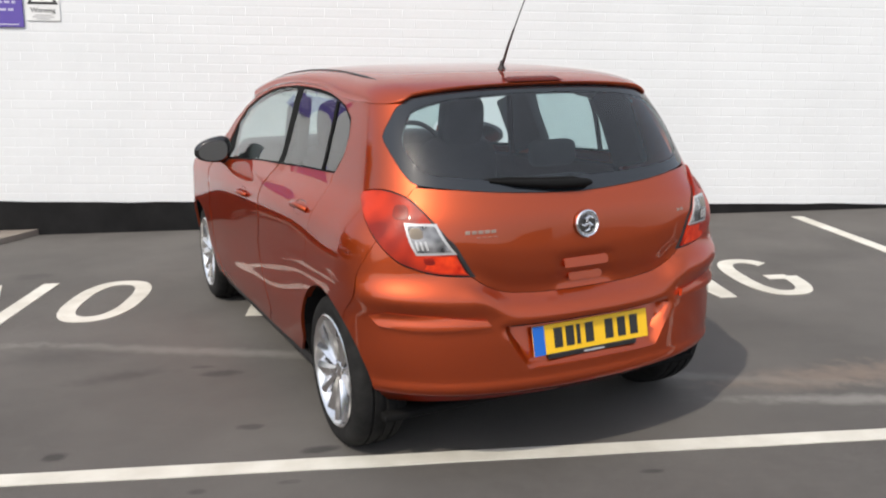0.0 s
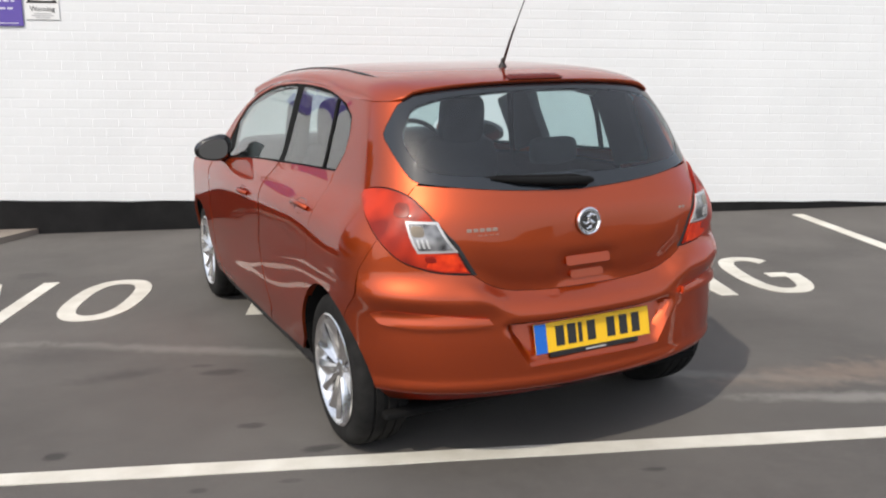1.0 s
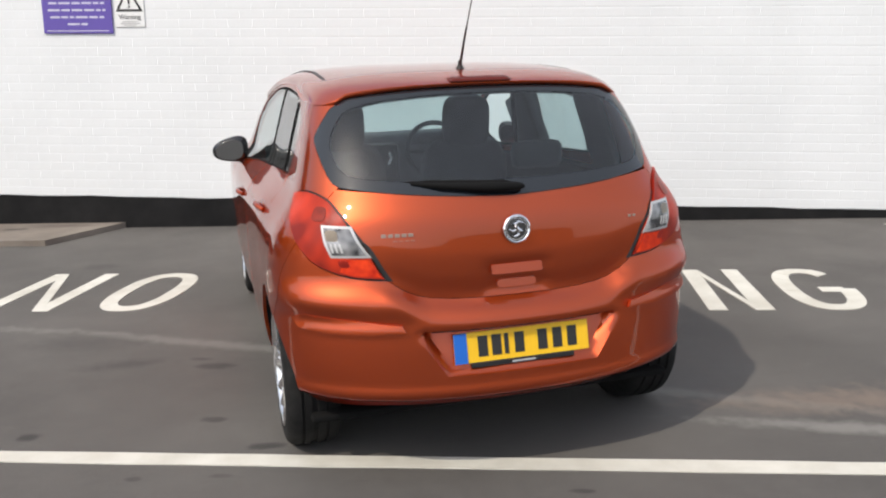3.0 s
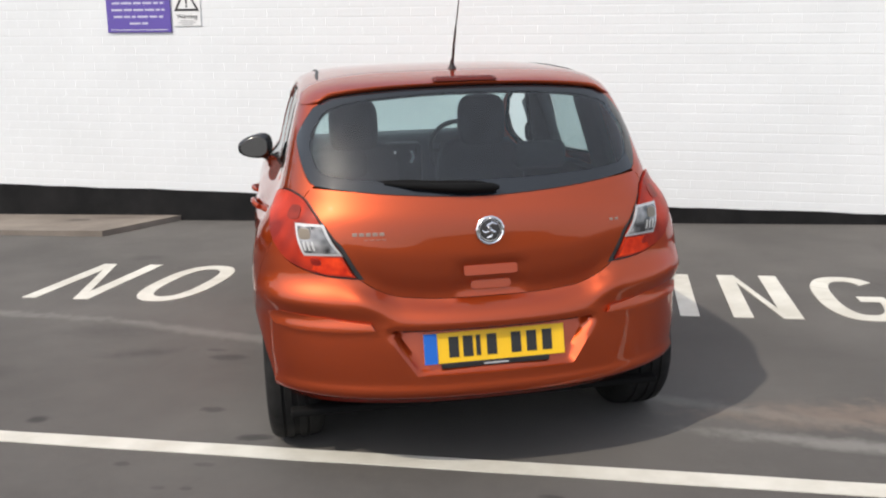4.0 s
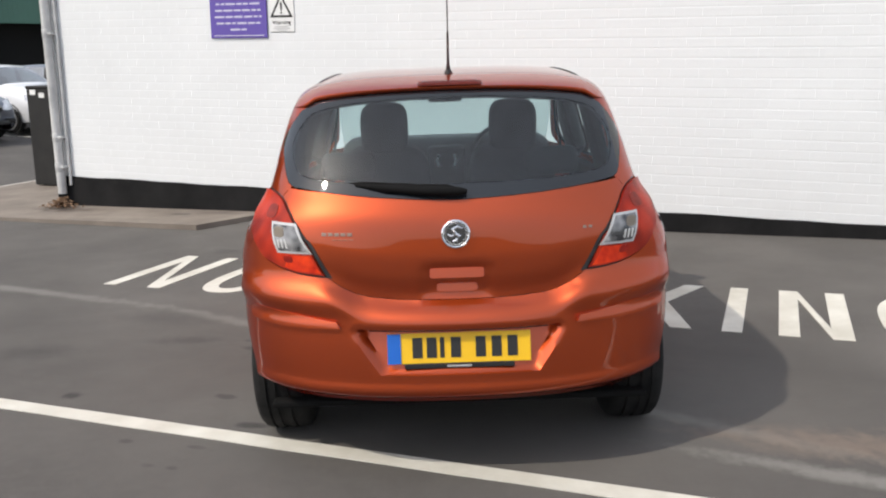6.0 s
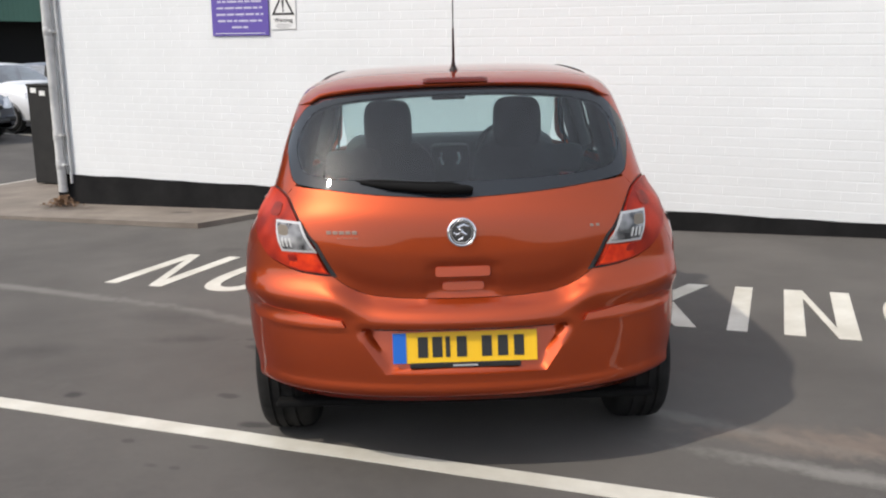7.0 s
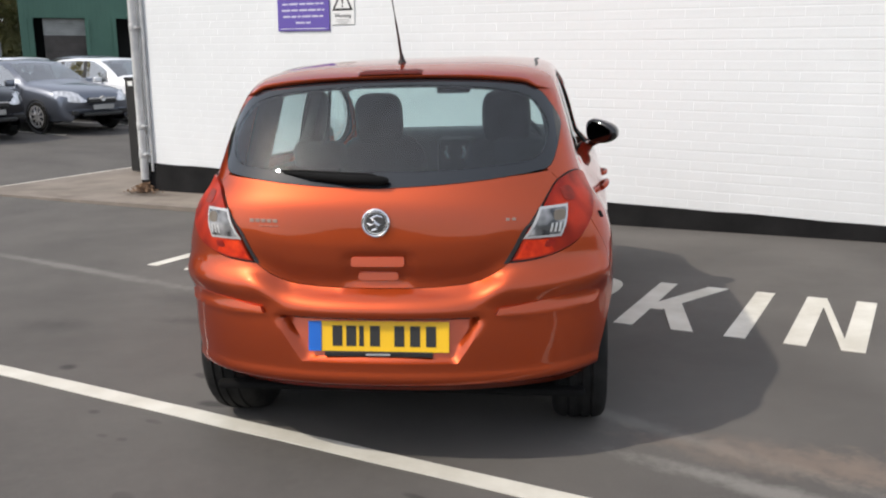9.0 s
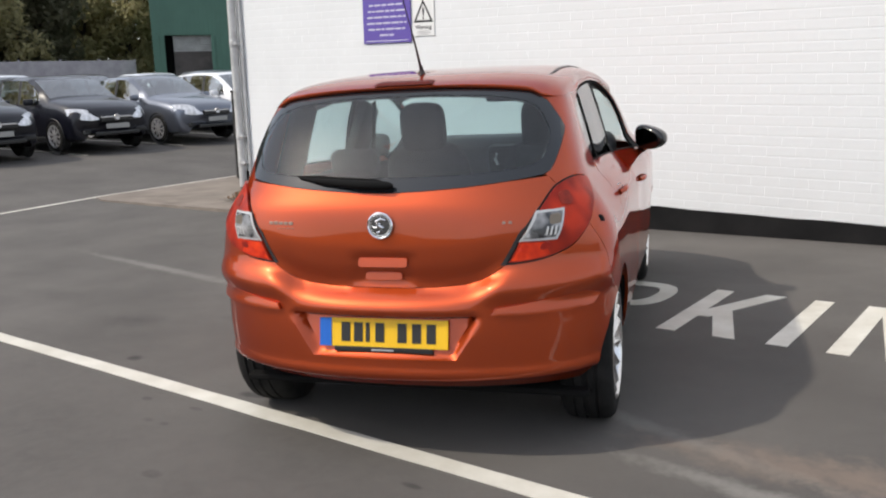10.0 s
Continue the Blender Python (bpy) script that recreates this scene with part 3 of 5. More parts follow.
def panel(name, poly, mat, parent, side=1, hole=None, lift=0.0, rim=0.014, gap=0.0012, step=0.022, shift=None, label="", both=False):
    """A body panel: the part of the body surface inside a polygon of (q, z), with a folded-in edge."""
    poly = densify(inset(poly, gap) if gap else list(poly), step)
    holes = []
    if hole:
        holes = [densify(inset(h, -gap) if gap else list(h), step) for h in hole]
    pts, edges = [], []
    for loop in [poly] + holes:
        k = len(pts)
        pts += [Vector(p) for p in loop]
        edges += [(k + i, k + (i + 1) % len(loop)) for i in range(len(loop))]
    x0, x1 = min(p[0] for p in poly), max(p[0] for p in poly)
    z0, z1 = min(p[1] for p in poly), max(p[1] for p in poly)
    tight = [densify(inset(poly, step * 0.55), step)][0]
    nx, nz_ = int((x1 - x0) / step) + 1, int((z1 - z0) / step) + 1
    for i in range(nx + 1):
        for j in range(nz_ + 1):
            x, z = x0 + i * step + (0.5 * step if j % 2 else 0), z0 + j * step
            if inside(x, z, tight) and not any(inside(x, z, inset(h, -step * 0.55)) for h in holes):
                pts.append(Vector((x, z)))
    vs2, _, fs, *_ = delaunay_2d_cdt(pts, edges, [], 0, 1e-6)
    keep = []
    for f in fs:
        cx = sum(vs2[i].x for i in f) / 3
        cz_ = sum(vs2[i].y for i in f) / 3
        if inside(cx, cz_, poly) and not any(inside(cx, cz_, h) for h in holes):
            keep.append(tuple(f) if side > 0 else tuple(reversed(f)))
    nrm = [body_normal(v.x, v.y, side) for v in vs2]
    pos = []
    for v, nn in zip(vs2, nrm):
        h = lift + (shift(v.x, v.y) if shift else 0.0)
        pos.append(body(v.x, v.y, side) + nn * h)
    count = {}
    for f in keep:
        for a, b in zip(f, f[1:] + f[:1]):
            count[(a, b)] = count.get((a, b), 0) + 1
    border = [(a, b) for (a, b) in count if (b, a) not in count]
    faces = list(keep)
    inner = {}
    for a, b in border:
        for i in (a, b):
            if i not in inner:
                inner[i] = len(pos)
                pos.append(pos[i] - nrm[i] * rim)
    for a, b in border:
        faces.append((b, a, inner[a], inner[b]))
    used = sorted({i for f in faces for i in f})
    remap = {o: k for k, o in enumerate(used)}
    me = mesh(name, [pos[i] for i in used], [tuple(remap[i] for i in f) for f in faces], mat)
    me.set_sharp_from_angle(angle=radians(42))
    return put(name, me, parent, None, label)


def along(fn, pts):
    return [(fn(a, z), z) for a, z in pts]


hatchback = thing("hatchback_car", "orange metallic five-door hatchback parked over painted words", "car", pose(0, 0, 0))

# outlines in (q, z)
LAMP = [(-0.08, 1.068), (-0.17, 1.080), (-0.27, 1.080), (-0.385, 1.060), (-0.475, 1.020), (-0.535, 0.985), (-0.60, 0.930), (-0.648, 0.888), (-0.714, 0.779), (-0.65, 0.785), (-0.58, 0.795), (-0.505, 0.815), (-0.435, 0.838), (-0.365, 0.875), (-0.30, 0.912), (-0.23, 0.948), (-0.14, 0.995), (-0.07, 1.04)]


def smooth_loop(pts, corners, k=4):
    """A closed outline bent smoothly through its points, but for the given corners."""
    n, out = len(pts), []
    for i in range(n):
        p0, p1, p2, p3 = pts[i - 1], pts[i], pts[(i + 1) % n], pts[(i + 2) % n]
        m1 = [0.0, 0.0] if i in corners else [(p2[c] - p0[c]) / 2 for c in (0, 1)]
        m2 = [0.0, 0.0] if (i + 1) % n in corners else [(p3[c] - p1[c]) / 2 for c in (0, 1)]
        for q in range(k):
            t = q / k
            a, b, c_, d = 2 * t ** 3 - 3 * t * t + 1, t ** 3 - 2 * t * t + t, -2 * t ** 3 + 3 * t * t, t ** 3 - t * t
            out.append(tuple(a * p1[c] + b * m1[c] + c_ * p2[c] + d * m2[c] for c in (0, 1)))
    return out


LAMP = smooth_loop(LAMP, (0, 8, 17))
LAMP_IN = LAMP[12:33]
LAMP_LOW = LAMP[32:57]
LAMP_OUT = LAMP[56:] + LAMP[:13]
WIN_EDGE = along(qx, [(0.604, 1.100), (0.622, 1.112), (0.634, 1.135), (0.643, 1.165), (0.650, 1.195), (0.655, 1.225), (0.6575, 1.248), (0.655, 1.266), (0.643, 1.291), (0.622, 1.323), (0.600, 1.353), (0.585, 1.370), (0.565, 1.382)])
WIN_TOP = along(qx, [(0.53, 1.400), (0.43, 1.415), (0.25, 1.428), (0.0, 1.433)])
WIN_LOW = along(qx, [(0.0, 1.050), (0.16, 1.056), (0.31, 1.066), (0.48, 1.083)])
HATCH_LOW = along(qx, [(0.0, 0.690), (0.12, 0.691), (0.22, 0.695), (0.32, 0.705), (0.37, 0.718), (0.42, 0.742)])
AY, AZ, AR = 0.65, 0.315, 0.352


def arch(cy, r, a0, a1, n=14):
    return [(qy(cy + r * math.cos(radians(a0 + (a1 - a0) * i / n)), AZ + r * math.sin(radians(a0 + (a1 - a0) * i / n))), AZ + r * math.sin(radians(a0 + (a1 - a0) * i / n))) for i in range(n + 1)]


def whole(right):
    """A closed outline over both sides from its right half, given from the middle to the middle."""
    left = [(-2 - q, z) for q, z in reversed(right)]
    return right + [p for p in left if not (abs(p[0] + 1) < 1e-6)]


def bumper_shift(q, z):
    """The number plate's recess, and the lip along the bottom."""
    x = abs(body(q, z).x)
    edge = 0.295 + (z - 0.437) / (0.597 - 0.437) * 0.09
    depth = (0.026 + 0.20 * max(0.0, z - 0.437)) * smooth_step(edge - x, -0.006, 0.030) * smooth_step(0.600 - z, -0.002, 0.012) * smooth_step(z - 0.437, -0.006, 0.012)
    lip = 0.012 * math.exp(-((z - 0.362) / 0.020) ** 2)
    return -depth + lip


BUMP_SEAM = [(-0.265, 0.86), (-0.205, 0.78), (-0.165, 0.70)]
rear_arch = arch(AY, AR, 128, 181, 8)
bump_half = [(-1.0, 0.300), (-0.7, 0.294), (-0.45, 0.280), (-0.25, 0.278), (rear_arch[-1][0], 0.278)] + list(reversed(rear_arch[:-1])) + list(reversed(BUMP_SEAM)) + list(reversed(LAMP_LOW)) + list(reversed(HATCH_LOW))
panel("rear_bumper", whole(bump_half), PAINT, hatchback, shift=bumper_shift, step=0.014)
valance = [(-1.0, 0.215), (-0.6, 0.215), (-0.30, 0.22), (-0.28, 0.30), (-0.45, 0.30), (-0.7, 0.30), (-1.0, 0.305)]
panel("valance", whole(valance), SHELL, hatchback, lift=-0.03, gap=0, rim=0.10)


def hatch_shift(q, z):
    x = abs(body(q, z).x)
    return -0.010 * smooth_step(0.125 - x, -0.004, 0.02) * (smooth_step(z, 0.684, 0.726) - smooth_step(z, 0.810, 0.825))


hatch = whole(HATCH_LOW + list(reversed(LAMP_IN)) + [(-0.425, 1.094)] + list(reversed(WIN_LOW)))
panel("tailgate", hatch, PAINT, hatchback, shift=hatch_shift, step=0.016)
WINDOW = whole(WIN_LOW + WIN_EDGE + WIN_TOP)
PANE = rounded(whole(along(qx, [(0.0, 1.105), (0.33, 1.112), (0.54, 1.130), (0.585, 1.150), (0.603, 1.19), (0.613, 1.235), (0.605, 1.27), (0.580, 1.315), (0.545, 1.358), (0.43, 1.388), (0.22, 1.404), (0.0, 1.409)])), 2)
rear_window = panel("rear_window", WINDOW, GLASS_BORDER, hatchback, hole=[PANE], gap=0.001, label="black-bordered rear window")
panel("pane", PANE, REAR_GLASS, rear_window, gap=0, rim=0.0, lift=-0.001)

# flanks
BELT = [(0.865, 1.092), (1.0, 1.085), (1.3, 1.073), (1.6, 1.060), (1.9, 1.045), (2.2, 1.026), (2.5, 1.003), (2.72, 0.985)]
REAR_GLASS_Y = [(0.850, 1.100), (0.785, 1.17), (0.768, 1.24), (0.790, 1.305), (0.88, 1.350), (0.98, 1.378), (1.13, 1.398), (1.27, 1.408), (1.40, 1.415), (1.505, 1.418), (1.562, 1.069), (1.3, 1.080), (1.0, 1.092)]
FRONT_GLASS_Y = [(1.645, 1.066), (1.612, 1.419), (1.77, 1.418), (1.92, 1.408), (2.067, 1.388), (2.26, 1.345), (2.44, 1.285), (2.57, 1.20), (2.59, 1.10), (2.53, 1.014), (2.2, 1.034), (1.9, 1.053)]
OPEN_Y = [(0.838, 1.093), (0.771, 1.17), (0.754, 1.245), (0.776, 1.318), (0.88, 1.364), (1.0, 1.388), (1.13, 1.410), (1.27, 1.420), (1.45, 1.428), (1.65, 1.430), (1.92, 1.418), (2.067, 1.398), (2.27, 1.354), (2.46, 1.293), (2.63, 1.19), (2.735, 1.10), (2.76, 1.0)]
EDGE_Y = [(0.75, 1.385), (0.85, 1.388), (1.0, 1.402), (1.15, 1.425), (1.3, 1.437), (1.6, 1.446), (1.9, 1.436), (2.1, 1.412), (2.3, 1.368), (2.5, 1.30), (2.7, 1.21), (2.9, 1.10), (3.06, 0.99)]
SEAM_R = [(0.85, 1.092), (0.838, 1.0), (0.845, 0.85), (0.87, 0.72)]
door_arch_a = math.degrees(math.acos((0.90 - AY) / AR))
FAY = 3.21
sill_z = 0.265
for side in (1, -1):
    glass_r, glass_f, opening = along(qy, REAR_GLASS_Y), along(qy, FRONT_GLASS_Y), along(qy, OPEN_Y)
    edge = along(qy, EDGE_Y)
    # quarter panel with the roof rail and the front pillar
    quarter = list(reversed(LAMP_OUT)) + BUMP_SEAM + list(arch(AY, AR, 128, door_arch_a, 12)) + list(reversed(along(qy, SEAM_R))) + opening + [(qy(2.78, 1.0), 0.995)] + list(reversed(edge)) + list(reversed(WIN_EDGE)) + [(-0.41, 1.082)]
    panel("quarter_panel", quarter, PAINT, hatchback, side, rim=0.03)
    trim = opening + list(reversed(along(qy, BELT)))
    panel("window_surround", trim, MATT_BLACK, hatchback, side, hole=[glass_r, glass_f], lift=-0.006, gap=0, label="black window surround")
    panel("rear_side_window", glass_r, GLASS, hatchback, side, lift=-0.004, gap=0, rim=0)
    if side < 0:  # the other one is wound down
        panel("front_side_window", glass_f, GLASS, hatchback, side, lift=-0.004, gap=0, rim=0)
    panel("quarterlight_bar", along(qy, [(0.985, 1.092), (1.010, 1.091), (1.005, 1.380), (0.98, 1.374)]), MATT_BLACK, hatchback, side, lift=0.001, gap=0)
    # doors
    rear_door = along(qy, SEAM_R) + list(arch(AY, AR, door_arch_a, 8, 10)) + along(qy, [(AY + AR + 0.02, 0.33), (1.10, sill_z), (1.4, sill_z), (1.605, sill_z), (1.605, 0.6), (1.605, 1.0), (1.60, 1.058)]) + list(reversed(along(qy, BELT[:3])))
    door = panel("rear_door", rear_door, PAINT, hatchback, side)
    front_door = along(qy, [(1.611, 1.057), (1.616, 1.0), (1.616, 0.6), (1.616, sill_z), (2.2, sill_z), (2.68, sill_z), (2.72, 0.4), (2.80, 0.7), (2.80, 0.9), (2.77, 0.985)]) + list(reversed(along(qy, BELT[4:])))
    door_f = panel("front_door", front_door, PAINT, hatchback, side)
    for dr, y, z in ((door, 0.985, 0.938), (door_f, 1.905, 0.884)):
        bm = bmesh.new()
        nn = body_normal(qy(y, z), z, side)
        path = [body(qy(y - 0.085 + 0.17 * k / 8, z), z + 0.004 * math.sin(math.pi * k / 8), side) + nn * (0.002 + 0.024 * math.sin(math.pi * k / 8) ** 0.5) for k in range(9)]
        tube(path, [0.011, 0.012, 0.012, 0.012, 0.012, 0.012, 0.012, 0.012, 0.011], 10, bm)
        part("door_handle", bm, PAINT, dr, smooth=True)
        panel("handle_cup", rounded([(qy(y, z) - 0.06, z - 0.028), (qy(y, z) + 0.06, z - 0.028), (qy(y, z) + 0.06, z + 0.03), (qy(y, z) - 0.06, z + 0.03)], 2), GLOSS_BLACK, dr, side, lift=-0.0, gap=0, rim=0, step=0.01, shift=lambda q, zz, c=qy(y, z), cz0=z: 0.0015 - 0.012 * max(0.0, 1 - ((q - c) / 0.06) ** 2) * max(0.0, 1 - ((zz - cz0) / 0.03) ** 2))
    # front wing
    wing = along(qy, [(2.785, 0.985), (2.815, 0.9), (2.815, 0.7), (2.735, 0.4), (2.70, sill_z), (FAY - AR - 0.02, sill_z)]) + [(qy(FAY + AR * math.cos(radians(a)), AZ + AR * math.sin(radians(a))), AZ + AR * math.sin(radians(a))) for a in range(180, 10, -12)] + along(qy, [(FAY + AR + 0.03, 0.30), (3.9, 0.30), (4.34, 0.32), (4.34, 0.72), (4.0, 0.78), (3.6, 0.87), (3.3, 0.935), (3.0, 0.985)])
    panel("front_wing", wing, PAINT, hatchback, side)
    sill = along(qy, [(1.0, 0.20), (2.76, 0.20), (2.76, 0.262), (1.0, 0.262)])
    panel("sill", sill, BLACK_PLASTIC, hatchback, side, lift=-0.012, gap=0)
    # wheel-arch linings
    for cy in (AY, FAY):
        bm = bmesh.new()
        prof = []
        for k in range(15):
            a = radians(-8 + (176 if cy == AY else 196) * k / 14)
            y, z = cy + (AR + 0.004) * math.cos(a), AZ + (AR + 0.004) * math.sin(a)
            xo = abs(body(qy(y, z), z).x) - 0.012
            prof.append((bm.verts.new((side * xo, y, z)), bm.verts.new((side * 0.56, y, z))))
        for (a, b), (c, d) in zip(prof, prof[1:]):
            bm.faces.new((a, b, d, c))
        bm.faces.new([p[1] for p in prof])
        part("arch_liner", bm, SHELL, hatchback)

# inner shell of the lower body
for side in (1, -1):
    inner_low = along(qy, [(1.06, 0.21), (2.84, 0.21), (2.84, 0.96), (2.5, 0.985), (1.9, 1.02), (1.3, 1.05), (0.86, 1.05), (0.86, 0.70), (1.05, 0.6), (1.06, 0.4)])
    panel("door_trim", inner_low, SHELL, hatchback, side, lift=-0.035, gap=0, rim=0.03, step=0.05)
panel("inner_shell", whole([(-1.0, 0.20), (-0.3, 0.20), (-0.27, 0.66), (-0.1, 0.70), (-0.02, 0.8), (-0.02, 1.04), (-0.3, 1.06), (-0.45, 1.06), (-1.0, 1.03)]), SHELL, hatchback, lift=-0.055, gap=0, rim=0.02, step=0.04)
part("floor_pan", box(1.5, 3.6, 0.03, (0, 2.1, 0.215), 0.01), SHELL, hatchback)

# roof
roof_mid = curve_through([(0.38, 1.420), (0.40, 1.446), (0.43, 1.461), (0.50, 1.473), (0.72, 1.498), (1.1, 1.518), (1.5, 1.525), (2.0, 1.509), (2.3, 1.475), (2.5, 1.44), (2.6, 1.42)])
edge_z = curve_through(EDGE_Y[:10])


glass_top = curve_through([(-1.0, 1.433)] + sorted([(q, z) for q, z in WIN_TOP[:-1]] + [WIN_EDGE[-1]]) + [(-0.15, 1.380), (0.0, 1.385)])


def roof_edge(q):
    """The rear edge of the roof, just over the top of the rear window."""
    p = body(q, glass_top(q))
    k = max(0.0, -q)
    nn = body_normal(q, glass_top(q))
    g = smooth_step(k, 0.22, 0.5)
    return Vector((p.x, p.y - 0.012 * k * g, glass_top(q) + 0.014 * g + 0.006 * g * math.sin(math.pi * k)))


def roof_point(u, v):
    s = 1 if u >= 0 else -1
    e = roof_edge(-1 + abs(u))
    uu = e.x / 0.638
    y1 = 2.52 - 0.22 * u * u
    y = e.y + (y1 - e.y) * v
    ez = edge_z(max(0.75, y))
    w = flank_width(half_w(ez), y, ez)
    k = uu if abs(u) < 0.999 else 1.0

    def high(yy, zz):
        return zz + (roof_mid(yy) - zz) * max(0.0, 1 - k ** 3.6) ** (1 / 2.8)

    z = high(y, ez) + (e.z - high(e.y, edge_z(0.75))) * math.exp(-(y - e.y) / 0.10)
    return Vector((s * (e.x + (w * k - e.x) * min(1.0, v * 3)), y, z))


NU, NV = 56, 50


def roof_us(i):
    return -1 + 2 * i / NU


rv = [roof_point(roof_us(i), (j / NV) ** 1.3) for i in range(NU + 1) for j in range(NV + 1)]
rf = [(i * (NV + 1) + j, (i + 1) * (NV + 1) + j, (i + 1) * (NV + 1) + j + 1, i * (NV + 1) + j + 1) for i in range(NU) for j in range(NV)]
roof = put("roof", mesh("roof", rv, rf, PAINT), hatchback)
lv = [p - Vector((0, 0, 0.045)) - Vector((p.x * 0.03, 0, 0)) + Vector((0, 0.06 * (1 - j / NV), 0)) for (i, j), p in zip([(i, j) for i in range(NU + 1) for j in range(NV + 1)], rv)]
put("headliner", mesh("headliner", lv, [tuple(reversed(f)) for f in rf], HEADLINER), hatchback, None, "grey headlining")
# spoiler lip between the roof and the rear window
sv, sf = [], []
for i in range(NU + 1):
    u = roof_us(i)
    s = 1 if u >= 0 else -1
    q = -1 + abs(u)
    p = rv[i * (NV + 1)]
    low = body(q, glass_top(q)) + body_normal(q, glass_top(q)) * 0.003
    low = Vector((s * low.x, low.y, low.z - 0.001))
    mid = p.lerp(low, 0.35) + Vector((0, -0.003, 0))
    under = Vector((low.x * 0.99, low.y + 0.03, low.z + 0.005))
    sv += [p, mid, low, under]
for k in range(NU):
    for r in range(3):
        sf.append((k * 4 + r, k * 4 + r + 1, k * 4 + r + 5, k * 4 + r + 4))
put("spoiler_lip", mesh("spoiler_lip", sv, sf, PAINT), hatchback)
bv, bf = [], []
for k in range(13):
    x = -0.125 + 0.25 * k / 12
    for j in range(6):
        y = roof_edge(qx(x, 1.41)).y - 0.001 + 0.058 * j / 5
        bv.append((x, y, roof_point(1 + qx(abs(x), 1.41), max(0.0, (y - 0.41) / 2.1)).z + (0.0025 if 0 < j < 5 and 0 < k < 12 else -0.004)))
for k in range(12):
    for j in range(5):
        bf.append((k * 6 + j, (k + 1) * 6 + j, (k + 1) * 6 + j + 1, k * 6 + j + 1))
put("high_brake_light", mesh("high_brake_light", bv, bf, LAMP_DARK, False), hatchback, None, "dark red high brake light")
for s in (1, -1):
    path = []
    for k in range(12):
        p = roof_point(s * (1 + qx(0.548, 1.40)), 0.14 + 0.82 * k / 11)
        path.append(p + Vector((0, 0, -0.003)))
    part("roof_strip", tube(path, [0.003] + [0.0085] * 10 + [0.003], 8), BLACK_PLASTIC, hatchback, "black roof strip", True)

# windscreen, bonnet, front
gv2, gf2 = [], []
for i in range(17):
    u = -1 + i / 8
    a = roof_point(u * 0.995, 1.0)
    b = Vector((0.70 * u, 3.27 - 0.22 * u * u, 0.99))
    for j in range(9):
        t = j / 8
        p = a.lerp(b, t)
        p.z += 0.03 * math.sin(math.pi * t)
        p.y += 0.02 * math.sin(math.pi * t)
        gv2.append(p)
gf2 = [(i * 9 + j, (i + 1) * 9 + j, (i + 1) * 9 + j + 1, i * 9 + j + 1) for i in range(16) for j in range(8)]
put("windscreen", mesh("windscreen", gv2, gf2, GLASS), hatchback)
bo, bof = [], []
for j in range(13):
    yl = 2.86 + 1.46 * j / 12
    zt = np.interp(yl, [2.8, 3.0, 3.3, 3.6, 4.0, 4.34], [0.985, 0.985, 0.935, 0.87, 0.78, 0.72])
    e = body(qy(yl, zt), zt)
    for i in range(17):
        u = -1 + i / 8
        y = e.y + (0.10 if j > 2 else 0.38) * (1 - u * u) * (0 if j > 10 else 1)
        bo.append((e.x * u, min(y, 3.98), zt + 0.045 * (1 - u ** 4)))
bof = [(j * 17 + i, j * 17 + i + 1, (j + 1) * 17 + i + 1, (j + 1) * 17 + i) for j in range(12) for i in range(16)]
put("bonnet", mesh("bonnet", bo, bof, PAINT), hatchback)


